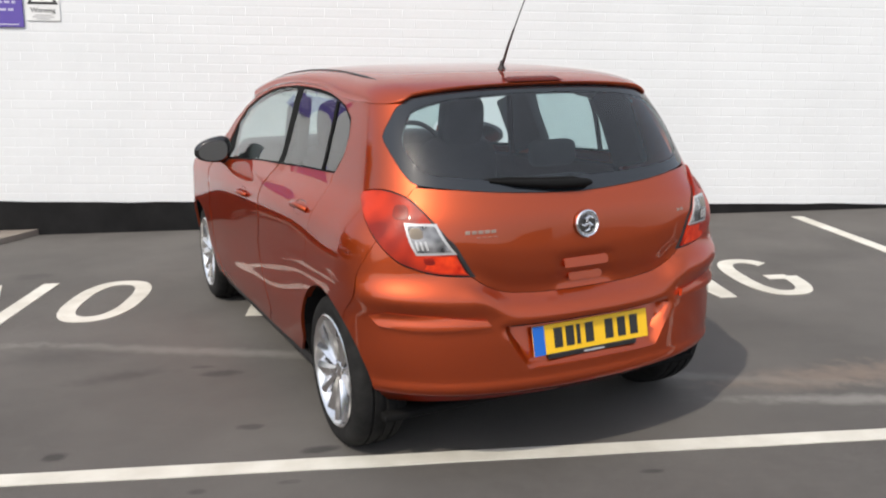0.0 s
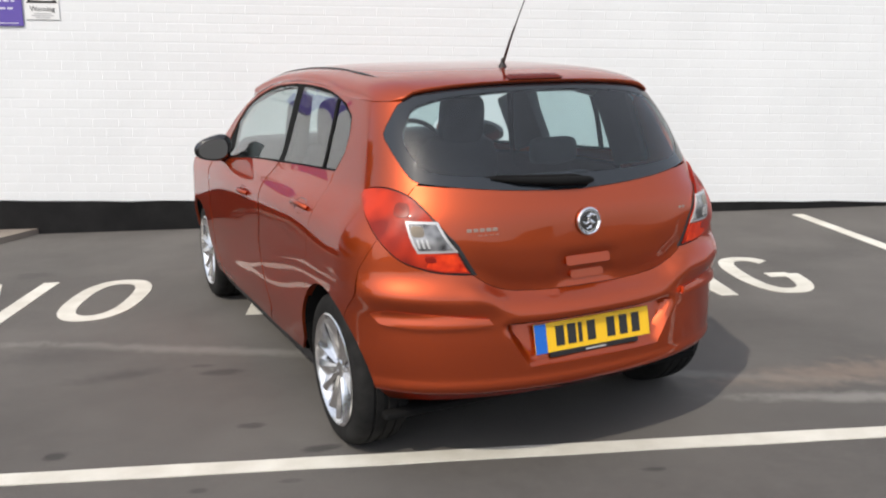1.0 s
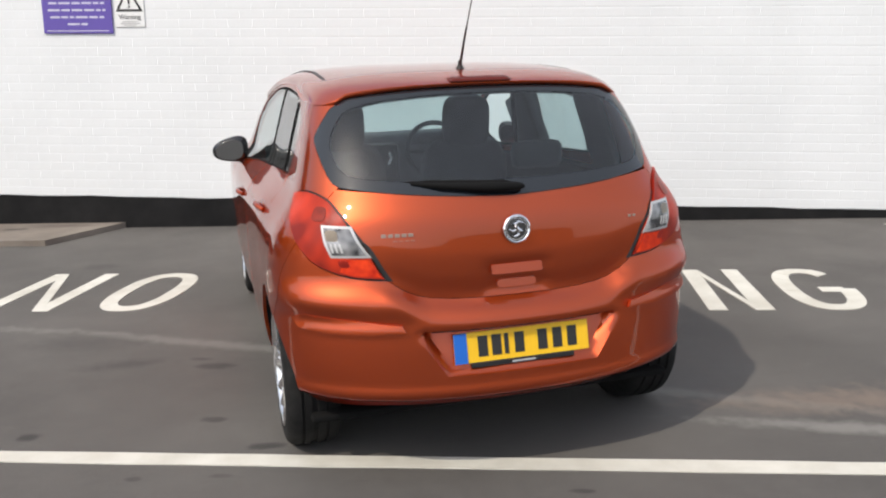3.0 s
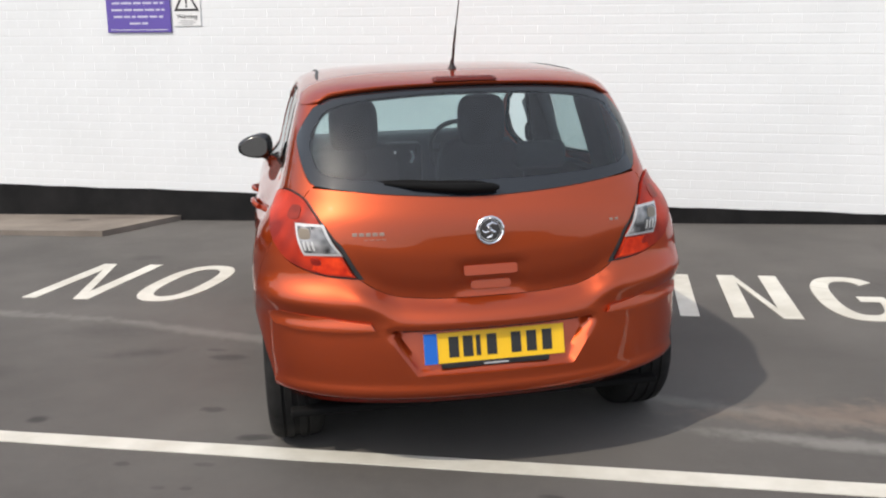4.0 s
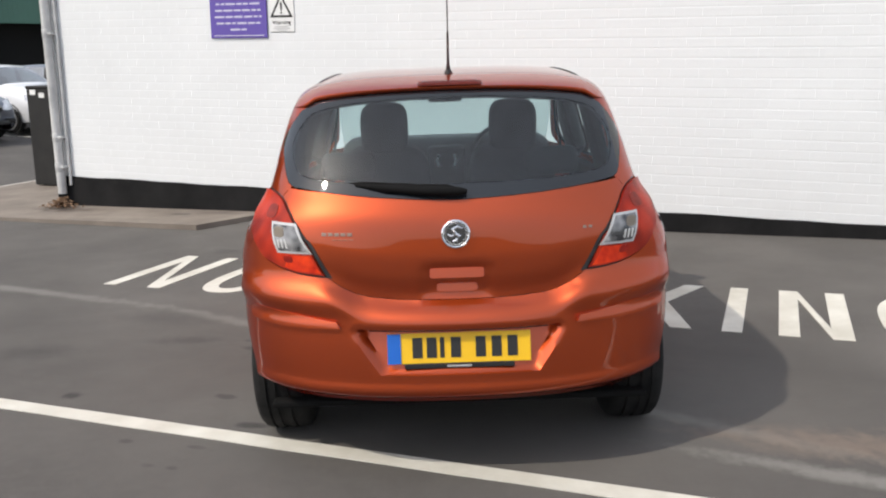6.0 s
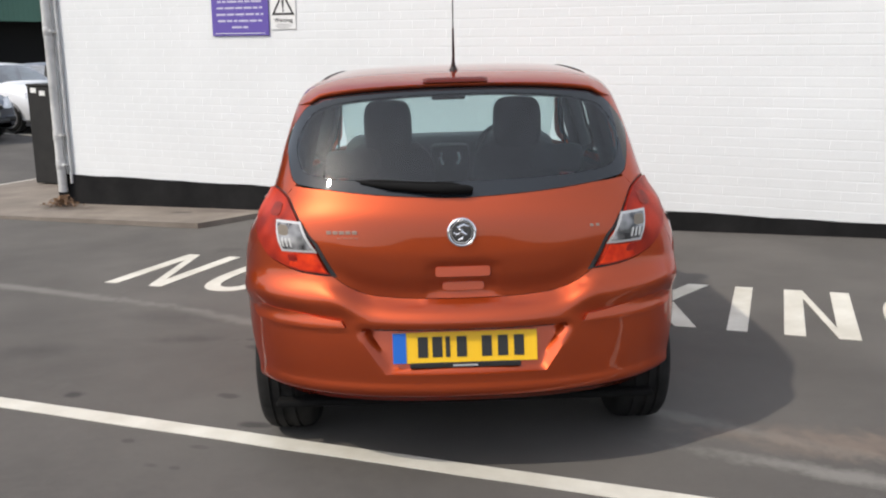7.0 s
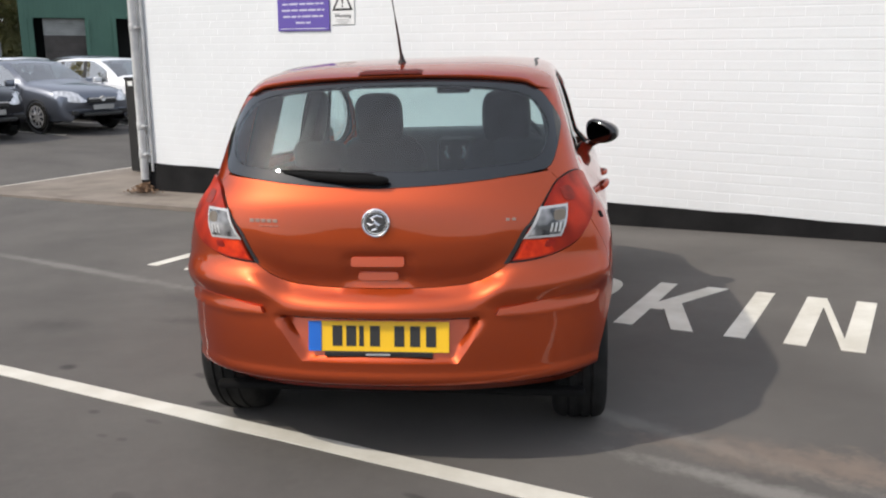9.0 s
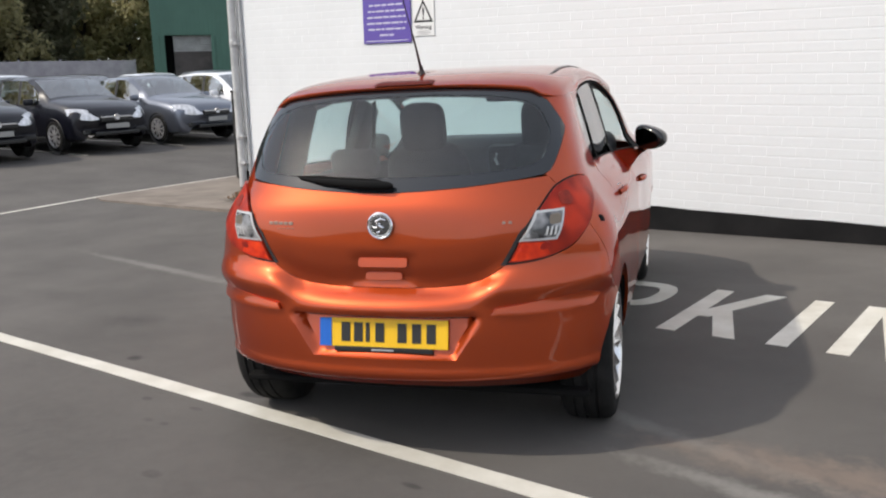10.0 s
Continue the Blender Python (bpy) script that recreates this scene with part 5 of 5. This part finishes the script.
def parked_car(colour, stations, label, m, axle=0.85, base=2.6):
    car = thing("parked_car", label, "car", m, group="parked cars")
    paint = COLOURS[colour]
    hatch_like = stations is HATCH_ST
    fs = [curve_through([(st[0], st[k]) for st in stations]) for k in range(1, 6)]
    key = [st[0] for st in stations]
    glass0, glass1, tail0, tail1 = key[6] + 0.03, key[7], key[10 + hatch_like * 1] if hatch_like else key[9] + 0.25, key[12] - 0.03 if hatch_like else key[11] - 0.06
    xs = sorted(set(key + [(a + (b - a) * k / 4) for a, b in zip(key, key[1:]) for k in (1, 2, 3)] + [glass0, glass1, tail0, tail1]))
    bars = [(2.16, 2.27), (3.02, 3.12)] if hatch_like else [(2.52, 2.62), (3.36, 3.44)]
    xs = sorted(set(xs + [e for b in bars for e in b] + [glass0 + 0.28]))
    grid = []
    for x in xs:
        lo, belt, top, w, wt = [f(x) for f in fs]
        cabin = top - belt > 0.16
        sh = wt + 0.045 * min(1.0, max(0.0, (top - belt - 0.1) / 0.2))
        half = [(w * 0.78, lo), (w * 0.95, lo + 0.05), (w * 0.995, lo + (belt - lo) * 0.35), (w, lo + (belt - lo) * 0.6), (w * 0.985, belt - 0.07), (w * 0.95, belt), (sh, top - 0.07 if cabin else belt + (top - belt) * 0.55), (wt * 0.93, top - 0.012 if cabin else belt + (top - belt) * 0.75), (wt * 0.78, top - 0.003), (wt * 0.4, top + 0.012), (0, top + 0.016)]

        def place(y, z):
            back = (0.20 * (abs(y) / w) ** 2.6) * max(0.0, 1 - x / 0.9) + 0.10 * (abs(y) / w) ** 2 * (1 if glass0 - 0.1 < x < glass1 + 0.1 and z > belt + 0.02 else 0)
            return Vector((-x - back, y, z))
        grid.append([place(s * y, z) for s, pts in ((-1, half), (1, list(reversed(half))[1:])) for y, z in pts])
    n = len(grid[0])
    body_f, glass = [], {"windscreen": [], "rear_window": [], "side_window": [], "frame": []}
    for i in range(len(grid) - 1):
        xm = (xs[i] + xs[i + 1]) / 2
        for j in range(n - 1):
            f = (i * n + j, (i + 1) * n + j, (i + 1) * n + j + 1, i * n + j + 1)
            jj = min(j, n - 2 - j)
            if glass0 < xm < glass1 and jj >= 7:
                glass["windscreen"].append(f)
            elif tail0 < xm < tail1 and jj >= 7:
                glass["rear_window"].append(f)
            elif glass0 + 0.28 < xm < (tail1 - 0.22 if hatch_like else tail0 + 0.25) and jj == 5:
                glass["frame" if any(a < xm < b for a, b in bars) else "side_window"].append(f)
            else:
                body_f.append(f)
    body_f.append(tuple(range(n)))
    body_f.append(tuple(reversed(range((len(grid) - 1) * n, len(grid) * n))))
    flat_v = [v for r in grid for v in r]

    def cut(name, faces_, mat):
        used = sorted({i for f in faces_ for i in f})
        mp = {o: k for k, o in enumerate(used)}
        me = mesh(name, [flat_v[i] for i in used], [tuple(mp[i] for i in f) for f in faces_], mat)
        me.set_sharp_from_angle(angle=radians(40))
        return put(name, me, car)

    cut("body", body_f, paint)
    cut("windscreen", glass["windscreen"], CAR_GLASS)
    cut("rear_window", glass["rear_window"], CAR_GLASS)
    for s in (-1, 1):
        cut("side_window", [f for f in glass["side_window"] if flat_v[f[0]].y * s > 0 and -flat_v[f[0]].x > bars[1][1] - 0.01], CAR_GLASS)
        for a, b in bars:
            cut("window_pillar", [f for f in glass["frame"] if flat_v[f[0]].y * s > 0 and a - 0.15 < -flat_v[f[0]].x < b + 0.15], SIGN_BLACK)
            cut("side_window", [f for f in glass["side_window"] if flat_v[f[0]].y * s > 0 and (-flat_v[f[0]].x < a - 0.001 if a == bars[0][0] else bars[0][1] - 0.01 < -flat_v[f[0]].x < a - 0.001)], CAR_GLASS)
    w = stations[4][4]
    end = 3.5 if hatch_like else 3.9
    part("cabin_floor", box(end - 0.9, 1.40, 0.04, (-(end + 0.95) / 2, 0, 0.78), 0.0), CABIN, car)
    part("dashboard", box(0.55, 1.36, 0.14, (-1.45, 0, 0.90), 0.04, 2), CABIN, car)
    for y in (-0.36, 0.36):
        part("seat_back", box(0.14, 0.46, 0.55, (-2.35, y, 0.95), 0.05, 2, turn=pose(0, 0, 0, 0, -14, 0)), CABIN, car)
        part("headrest", box(0.09, 0.24, 0.17, (-2.43, y, 1.28), 0.03, 2), CABIN, car)
    part("rear_bench", box(0.16, 1.2, 0.5, (-3.15, 0, 0.95), 0.05, 2), CABIN, car)
    for s in (-1, 1):
        for x in (axle, axle + base):
            wob = put("wheel", None, car, pose(-x, s * (w - 0.10), 0.31, 0, 0, 90 * s))
            part("arch", lathe([(0.082, 0.30), (0.108, 0.335), (0.112, 0.342), (0.10, 0.352)], 28), SIGN_BLACK, wob)
            part("tyre", lathe([(-0.08, 0.2), (-0.09, 0.27), (-0.07, 0.305), (0.07, 0.31), (0.105, 0.29), (0.118, 0.24), (0.112, 0.21)], 32), RUBBER, wob, smooth=True)
            bm = lathe([(0.095, 0.215), (0.120, 0.226), (0.120, 0.202), (0.09, 0.195)], 32)
            for k in range(9):
                a = 2 * math.pi * k / 9
                box(0.02, 0.20, 0.034, (0.105, 0.105 * math.cos(a), 0.105 * math.sin(a)), 0, 2, bm, pose(0, 0, 0, math.degrees(a)))
            part("rim", bm, ALLOY_PALE, wob)
            part("hub", lathe([(0.06, 0.0001), (0.06, 0.20)], 24), SHELL, wob)
        # headlamp: a slanted almond across the front corner
        lv_, lf_ = [], []
        zc = stations[2][2] - 0.045
        for a in range(9):
            t = a / 8
            y = 0.36 + (w - 0.04 - 0.36) * t
            xx = 0.035 + 0.34 * t ** 2.2
            h = 0.150 * math.sin(math.pi * (0.10 + 0.74 * t)) ** 0.7
            c = zc - 0.040 + 0.10 * t
            for r in range(5):
                g = -1 + r / 2
                lv_.append((-xx + 0.018 * (1 - g * g) + 0.012 - (0.05 * (g + 1)) * (1 - 0.3 * t), s * (y + 0.010), c + h * g * 0.72))
        for a in range(8):
            for r in range(4):
                q = (a * 5 + r, (a + 1) * 5 + r, (a + 1) * 5 + r + 1, a * 5 + r + 1)
                lf_.append(q if s > 0 else tuple(reversed(q)))
        put("headlamp", mesh("headlamp", lv_, lf_, HEADLAMP), car, None, "clear headlamp")
        part("door_mirror", box(0.09, 0.20, 0.13, (-1.60, s * (w + 0.06), 0.99), 0.035, 3), paint, car, "", True)
        part("fog_lamp", box(0.06, 0.22, 0.10, (-0.12, s * 0.60, 0.37), 0.03, 2, turn=pose(0, 0, 0, 0, 0, s * -25)), SIGN_BLACK, car)
        for x in (1.35, 2.22 if hatch_like else 2.57, 3.1 if hatch_like else 3.42):
            part("door_line", tube([(-x, s * (w * 0.975), 0.30), (-x, s * (w + 0.001), 0.60), (-x, s * (w * 0.985 + 0.001), 0.86)], 0.005, 5), SIGN_BLACK, car)
        for x in (2.0, 2.95):
            part("door_handle", box(0.16, 0.03, 0.03, (-x, s * (w + 0.008), 0.80), 0.01, 1), paint, car)
        part("side_sill", box(base - 0.75, 0.03, 0.10, (-axle - base / 2, s * (w * 0.95), 0.24), 0.01, 1), SIGN_BLACK, car)
    part("grille", box(0.05, 0.70, 0.12, (-0.026, 0, 0.615), 0.03, 3), SIGN_BLACK, car)
    part("grille_bar", box(0.03, 0.66, 0.034, (-0.004, 0, 0.650), 0.012, 2), BADGE_BRIGHT, car, "chrome grille bar")
    part("badge", lathe([(0.012, 0.0001), (0.016, 0.045), (0.020, 0.055), (0.0, 0.062)], 20), BADGE_BRIGHT, car, "round chrome badge", True, pose(0.004, 0, 0.645))
    part("lower_grille", box(0.05, 0.98, 0.085, (-0.022, 0, 0.335), 0.03, 3), SIGN_BLACK, car)
    for s in (-1, 1):
        part("bumper_strip", tube([(-0.030, s * 0.30, 0.425), (-0.055, s * 0.58, 0.428), (-0.16, s * 0.76, 0.432)], [0.008, 0.010, 0.006], 6), paint, car, "", True)
    part("number_plate", box(0.02, 0.50, 0.095, (0.012, 0, 0.475), 0.004, 1), PLATE_GREY, car, "pale number plate")
    return car


def parked_at(u, v, colour, stations, label, turn=0.0, **more):
    return parked_car(colour, stations, label, G @ pose(u - 0.12, -v - 0.15, ground_z(u - 1.5), 0, 0.6, turn), **more)


parked_at(-8.95, -0.02, "black", HATCH_ST, "black hatchback nose-out in the far parking row")
parked_at(-9.0, -2.38, "black", HATCH_ST, "black hatchback with bright headlamps in the far parking row")
parked_at(-8.85, -4.72, "grey", SALOON_ST, "dark grey saloon with chrome grille in the far parking row", axle=0.92, base=2.7)
parked_at(-9.15, -7.1, "white", HATCH_ST, "pale silver hatchback in the far parking row")
parked_at(-9.2, -9.5, "grey", HATCH_ST, "grey hatchback at the end of the far parking row")
for v, col, lab, st in ((0.4, "red", "red hatchback in the back row", HATCH_ST), (-1.9, "white", "white estate car in the back row", SALOON_ST), (-4.4, "silver", "silver hatchback in the back row", HATCH_ST), (-6.9, "black", "black saloon in the back row", SALOON_ST), (-9.4, "silver", "silver saloon in the back row", SALOON_ST), (-11.9, "grey", "grey hatchback in the back row", HATCH_ST)):
    parked_at(-15.6, v, col, st, lab)

# dark cabinet on the pavement behind the corner
cab = thing("dark_cabinet", "black upright cabinet with two pale labels", "cabinet", G @ pose(-4.44, 1.76, 0.05, 0, 1.9, 0))
part("body", box(0.52, 0.5, 1.38, (0, 0, 0.69), 0.015, 2), DARK_WOOD, cab)
part("lid", box(0.54, 0.52, 0.04, (0, 0, 1.40), 0.012, 2), DARK_WOOD, cab)
for x, z in ((-0.14, 1.33), (0.02, 1.29)):
    part("label", box(0.10, 0.004, 0.07, (x, -0.252, z)), SIGN_WHITE, cab)

# green steel shed
GREEN = varied(material("green_cladding", (0.03, 0.11, 0.07), 0.45), (0.050, 0.128, 0.094), (0.064, 0.158, 0.116), 0.5, fine=0.1)
SHADE_IN = material("opening_shade", (0.01, 0.01, 0.01), 0.9)
SHUTTER = varied(material("roller_shutter", (0.3, 0.31, 0.3), 0.6), (0.24, 0.25, 0.24), (0.34, 0.35, 0.34), 3.0)
SHUTTER_DARK = varied(material("dark_roller_shutter", (0.07, 0.06, 0.055), 0.6), (0.045, 0.04, 0.037), (0.08, 0.07, 0.064), 3.0)
UF = -30.27
shed = thing("green_shed", "green corrugated steel shed with roller doors", "building", G @ pose(UF, 17.06, ground_z(UF), 0, 1.9, 0) @ pose(0, 0, 0, 0, 0, -41))
doors = [(0.98, 3.30, 3.12), (4.48, 7.6, 3.12), (11.0, 14.0, 3.12)]
LENGTH, TALL, PITCH = 30.0, 8.0, 0.20


def clad(y0, y1, z0, z1):
    bm = bmesh.new()
    k = max(1, int((y1 - y0) / PITCH))
    line = []
    for i in range(k):
        a = y0 + (y1 - y0) * i / k
        s = (y1 - y0) / k
        line += [(a, 0.0), (a + s * 0.55, 0.0), (a + s * 0.65, -0.007), (a + s * 0.9, -0.007)]
    line.append((y1, 0.0))
    lo = [bm.verts.new((x, y, z0)) for y, x in line]
    hi = [bm.verts.new((x, y, z1)) for y, x in line]
    for i in range(len(line) - 1):
        bm.faces.new((lo[i], lo[i + 1], hi[i + 1], hi[i]))
    return part("cladding", bm, GREEN, shed)


y = 0.60
for a, b, h in doors:
    clad(y, a, 0, 3.12)
    y = b
clad(y, LENGTH, 0, 3.12)
clad(0.60, LENGTH, 3.12, TALL)
part("side_wall", box(20, 0.1, TALL, (-10, 0.55, TALL / 2)), GREEN, shed)
# black sheet behind the doorways stands in for the shade indoors
part("inside", box(0.1, LENGTH - 0.6, TALL, (-1.6, LENGTH / 2 + 0.3, TALL / 2)), SHADE_IN, shed)
part("gutter", box(0.2, LENGTH - 0.6, 0.2, (0.05, LENGTH / 2 + 0.3, TALL), 0.03), SIGN_BLACK, shed)
for k, (a, b, h) in enumerate(doors):
    part("door_post", box(0.14, 0.16, h, (0.03, a, h / 2)), GREEN, shed)
    part("door_post", box(0.14, 0.16, h, (0.03, b, h / 2)), GREEN, shed)
    if k == 0:
        for z0, z1, mat in ((2.35, 3.1, SHUTTER), (0.0, 2.35, SHUTTER_DARK)):
            bm = bmesh.new()
            nn = int((z1 - z0) / 0.1)
            for i in range(nn):
                box(0.03, b - a - 0.5, (z1 - z0) / nn - 0.008, (-0.25, (a + b) / 2 + 0.2, z0 + (i + 0.5) * (z1 - z0) / nn), 0, 2, bm)
            part("roller_shutter", bm, mat, shed)["kind"] = "stuff"

# fence and trees beyond the back row
FENCE = varied(material("grey_fence", (0.10, 0.10, 0.105), 0.8), (0.30, 0.285, 0.305), (0.42, 0.40, 0.42), 1.5, fine=0.2)
fence = thing("fence", "long grey panel fence behind the parked cars", "fence", G @ pose(UF - 1, 0, ground_z(UF - 1), 0, 1.9, 0))
for k in range(22):
    yy = 16.3 - 1.9 * k
    part("fence_panel", box(0.05, 1.84, 2.0, (0, yy, 1.0), 0.01, 1), FENCE, fence)
    part("fence_post", box(0.05, 0.09, 2.03, (0.01, yy + 0.95, 1.05)), FENCE, fence)
BARK = varied(material("bark", (0.05, 0.04, 0.03), 0.95), (0.03, 0.025, 0.02), (0.07, 0.055, 0.042), 6.0)
LEAF = {k: varied(material("foliage_" + k, c, 0.7), tuple(x * 0.7 for x in c), c, 0.8) for k, c in (("dark", (0.21, 0.205, 0.13)), ("green", (0.50, 0.46, 0.25)))}


for leaf_m in LEAF.values():
    nt_ = leaf_m.node_tree
    tl_ = nt_.nodes.new("ShaderNodeBsdfTranslucent")
    mx_ = nt_.nodes.new("ShaderNodeMixShader")
    mx_.inputs[0].default_value = 0.62
    pb_ = nt_.nodes["Principled BSDF"]
    nt_.links.new(pb_.inputs["Base Color"].links[0].from_socket, tl_.inputs[0])
    nt_.links.new(pb_.outputs[0], mx_.inputs[1])
    nt_.links.new(tl_.outputs[0], mx_.inputs[2])
    nt_.links.new(mx_.outputs[0], nt_.nodes["Material Output"].inputs[0])


def tree(u, w, height, spread_r, kind, seed):
    rnd = random.Random(seed)
    t = thing("tree", "dense %s tree behind the fence" % ("dark green" if kind == "dark" else "light green"), "tree", G @ pose(u, w, ground_z(u)), group="trees behind the fence")
    bm = bmesh.new()
    tube([(0, 0, 0), (0.1, 0.05, height * 0.35), (0.0, 0.1, height * 0.8)], [0.28, 0.2, 0.06], 8, bm)
    centres = []
    for k in range(16):
        z = height * (0.12 + 0.85 * k / 16)
        a = k * 2.4 + rnd.uniform(-0.4, 0.4)
        r = spread_r * (0.95 - 0.5 * (k / 16) ** 2) * rnd.uniform(0.5, 1.0)
        e = Vector((r * math.cos(a), r * math.sin(a), z + rnd.uniform(0, 0.7)))
        tube([(0.05, 0.05, z * 0.8), e * 0.5 + Vector((0, 0, z * 0.42)), e], [0.08, 0.05, 0.02], 5, bm)
        centres.append(e)
    part("trunk", bm, BARK, t)
    vs_, fs_ = [], []
    for c in centres + [Vector((0, 0, height * 0.9))]:
        for _ in range(520):
            d = Vector((rnd.gauss(0, 1), rnd.gauss(0, 1), rnd.gauss(0, 0.8))).normalized() * spread_r * 0.42 * rnd.random() ** 0.4
            p = c + d
            s = rnd.uniform(0.11, 0.23)
            q = Euler((rnd.uniform(-1.2, 1.2), rnd.uniform(-1.2, 1.2), rnd.uniform(0, 6.28))).to_matrix()
            b = len(vs_)
            vs_ += [p + q @ Vector(v) * s for v in ((-1, 0, 0), (0, -0.5, 0.1), (1, 0, 0), (0, 0.5, 0.1))]
            fs_ += [(b, b + 1, b + 2), (b, b + 2, b + 3)]
    put("crown", mesh("crown", vs_, fs_, LEAF[kind], False), t)


for k, (u, w, h, r, kind) in enumerate(((-36, 15.0, 6.4, 2.5, "dark"), (-35, 11.5, 6.6, 2.8, "green"), (-34.5, 8.0, 9.5, 3.0, "dark"), (-35, 4.5, 9, 2.8, "dark"), (-36.5, 1.0, 9.5, 3.0, "dark"), (-42, 12.5, 9, 3.6, "dark"), (-41, 7, 12, 3.6, "green"), (-41, 1, 12, 3.6, "dark"), (-46, 21.5, 12, 3.8, "green"), (-37.8, 18.6, 5.6, 2.6, "green"), (-36.6, 20.4, 10, 2.3, "green"), (-42, 24, 13, 3.0, "green"), (-47, 3, 14, 4.0, "dark"), (-35, -3, 9, 3.2, "dark"), (-36, -8, 9.5, 3.4, "green"), (-35, -14, 9, 3.4, "dark"), (-36, -20, 10, 3.6, "dark"))):
    tree(u, w, h, r, kind, 40 + k)

# plain wall added out of view behind, closing the horizon in the car's reflections
back = thing("added_back_wall", "added plain buff wall out of view, closing the horizon behind", "wall", G, kind="structure")
BROWN = varied(material("buff_render", (0.2, 0.13, 0.1), 0.85), (0.30, 0.26, 0.22), (0.42, 0.37, 0.32), 2.0, fine=0.2)
part("core", box(90, 0.4, 2.6, (0, -38, 1.3)), BROWN, back)

# ---- painted bricks of the wall, course by course ----
COURSE, LONG, BED, PERP = 0.086, 0.238, 0.0065, 0.0003


def brick_shape(seed, length):
    """A brick's face with worn arrises; its back stays in the wall."""
    rnd = random.Random(seed)
    l, h, c, e = length - PERP, COURSE - BED, 0.006, 0.0015
    f = lambda: rnd.uniform(-0.0003, 0.0003)
    v = [(0, 0.0018, 0), (l, 0.0018, 0), (l, 0.0018, h), (0, 0.0018, h), (0, 0.0007, 0), (l, 0.0007, 0), (l, 0.0007, h), (0, 0.0007, h), (e, f(), c), (l - e, f(), c), (l - e, f(), h - c), (e, f(), h - c)]
    q = []
    for a in (0, 4):
        q += [(a + i, a + (i + 1) % 4, a + 4 + (i + 1) % 4, a + 4 + i) for i in range(4)]
    q.append((8, 9, 10, 11))
    return v, q


shapes = [brick_shape(k, LONG) for k in range(6)]
brick_meshes = [mesh("brick", v, f, WHITE_BRICK, False) for v, f in shapes]
rest_v, rest_f = [], []
rnd = random.Random(5)
for row in range(36):
    z = 0.006 + row * COURSE
    row_dz = rnd.uniform(-0.002, 0.002)
    u = U0 - (LONG / 2 if row % 2 else 0.0)
    while u < 10.2:
        x0, ln = max(u, U0), LONG
        k = rnd.randrange(6)
        dy, dz = rnd.uniform(-0.0002, 0.0002), row_dz
        near = u >= 2.2 and u + LONG < 5.3 and 4 <= row < 27
        if near:
            put("brick", brick_meshes[k], wall, pose(u, dy, z + dz))
        else:
            v, f = shapes[k]
            b = len(rest_v)
            rest_v += [(max(U0, u + p[0]), p[1] + dy, z + dz + p[2]) for p in v]
            rest_f += [tuple(b + i for i in q) for q in f]
        u += LONG
rest = put("brickwork", mesh("brickwork", rest_v, rest_f, WHITE_BRICK, False), wall)
rest["kind"] = "stuff"
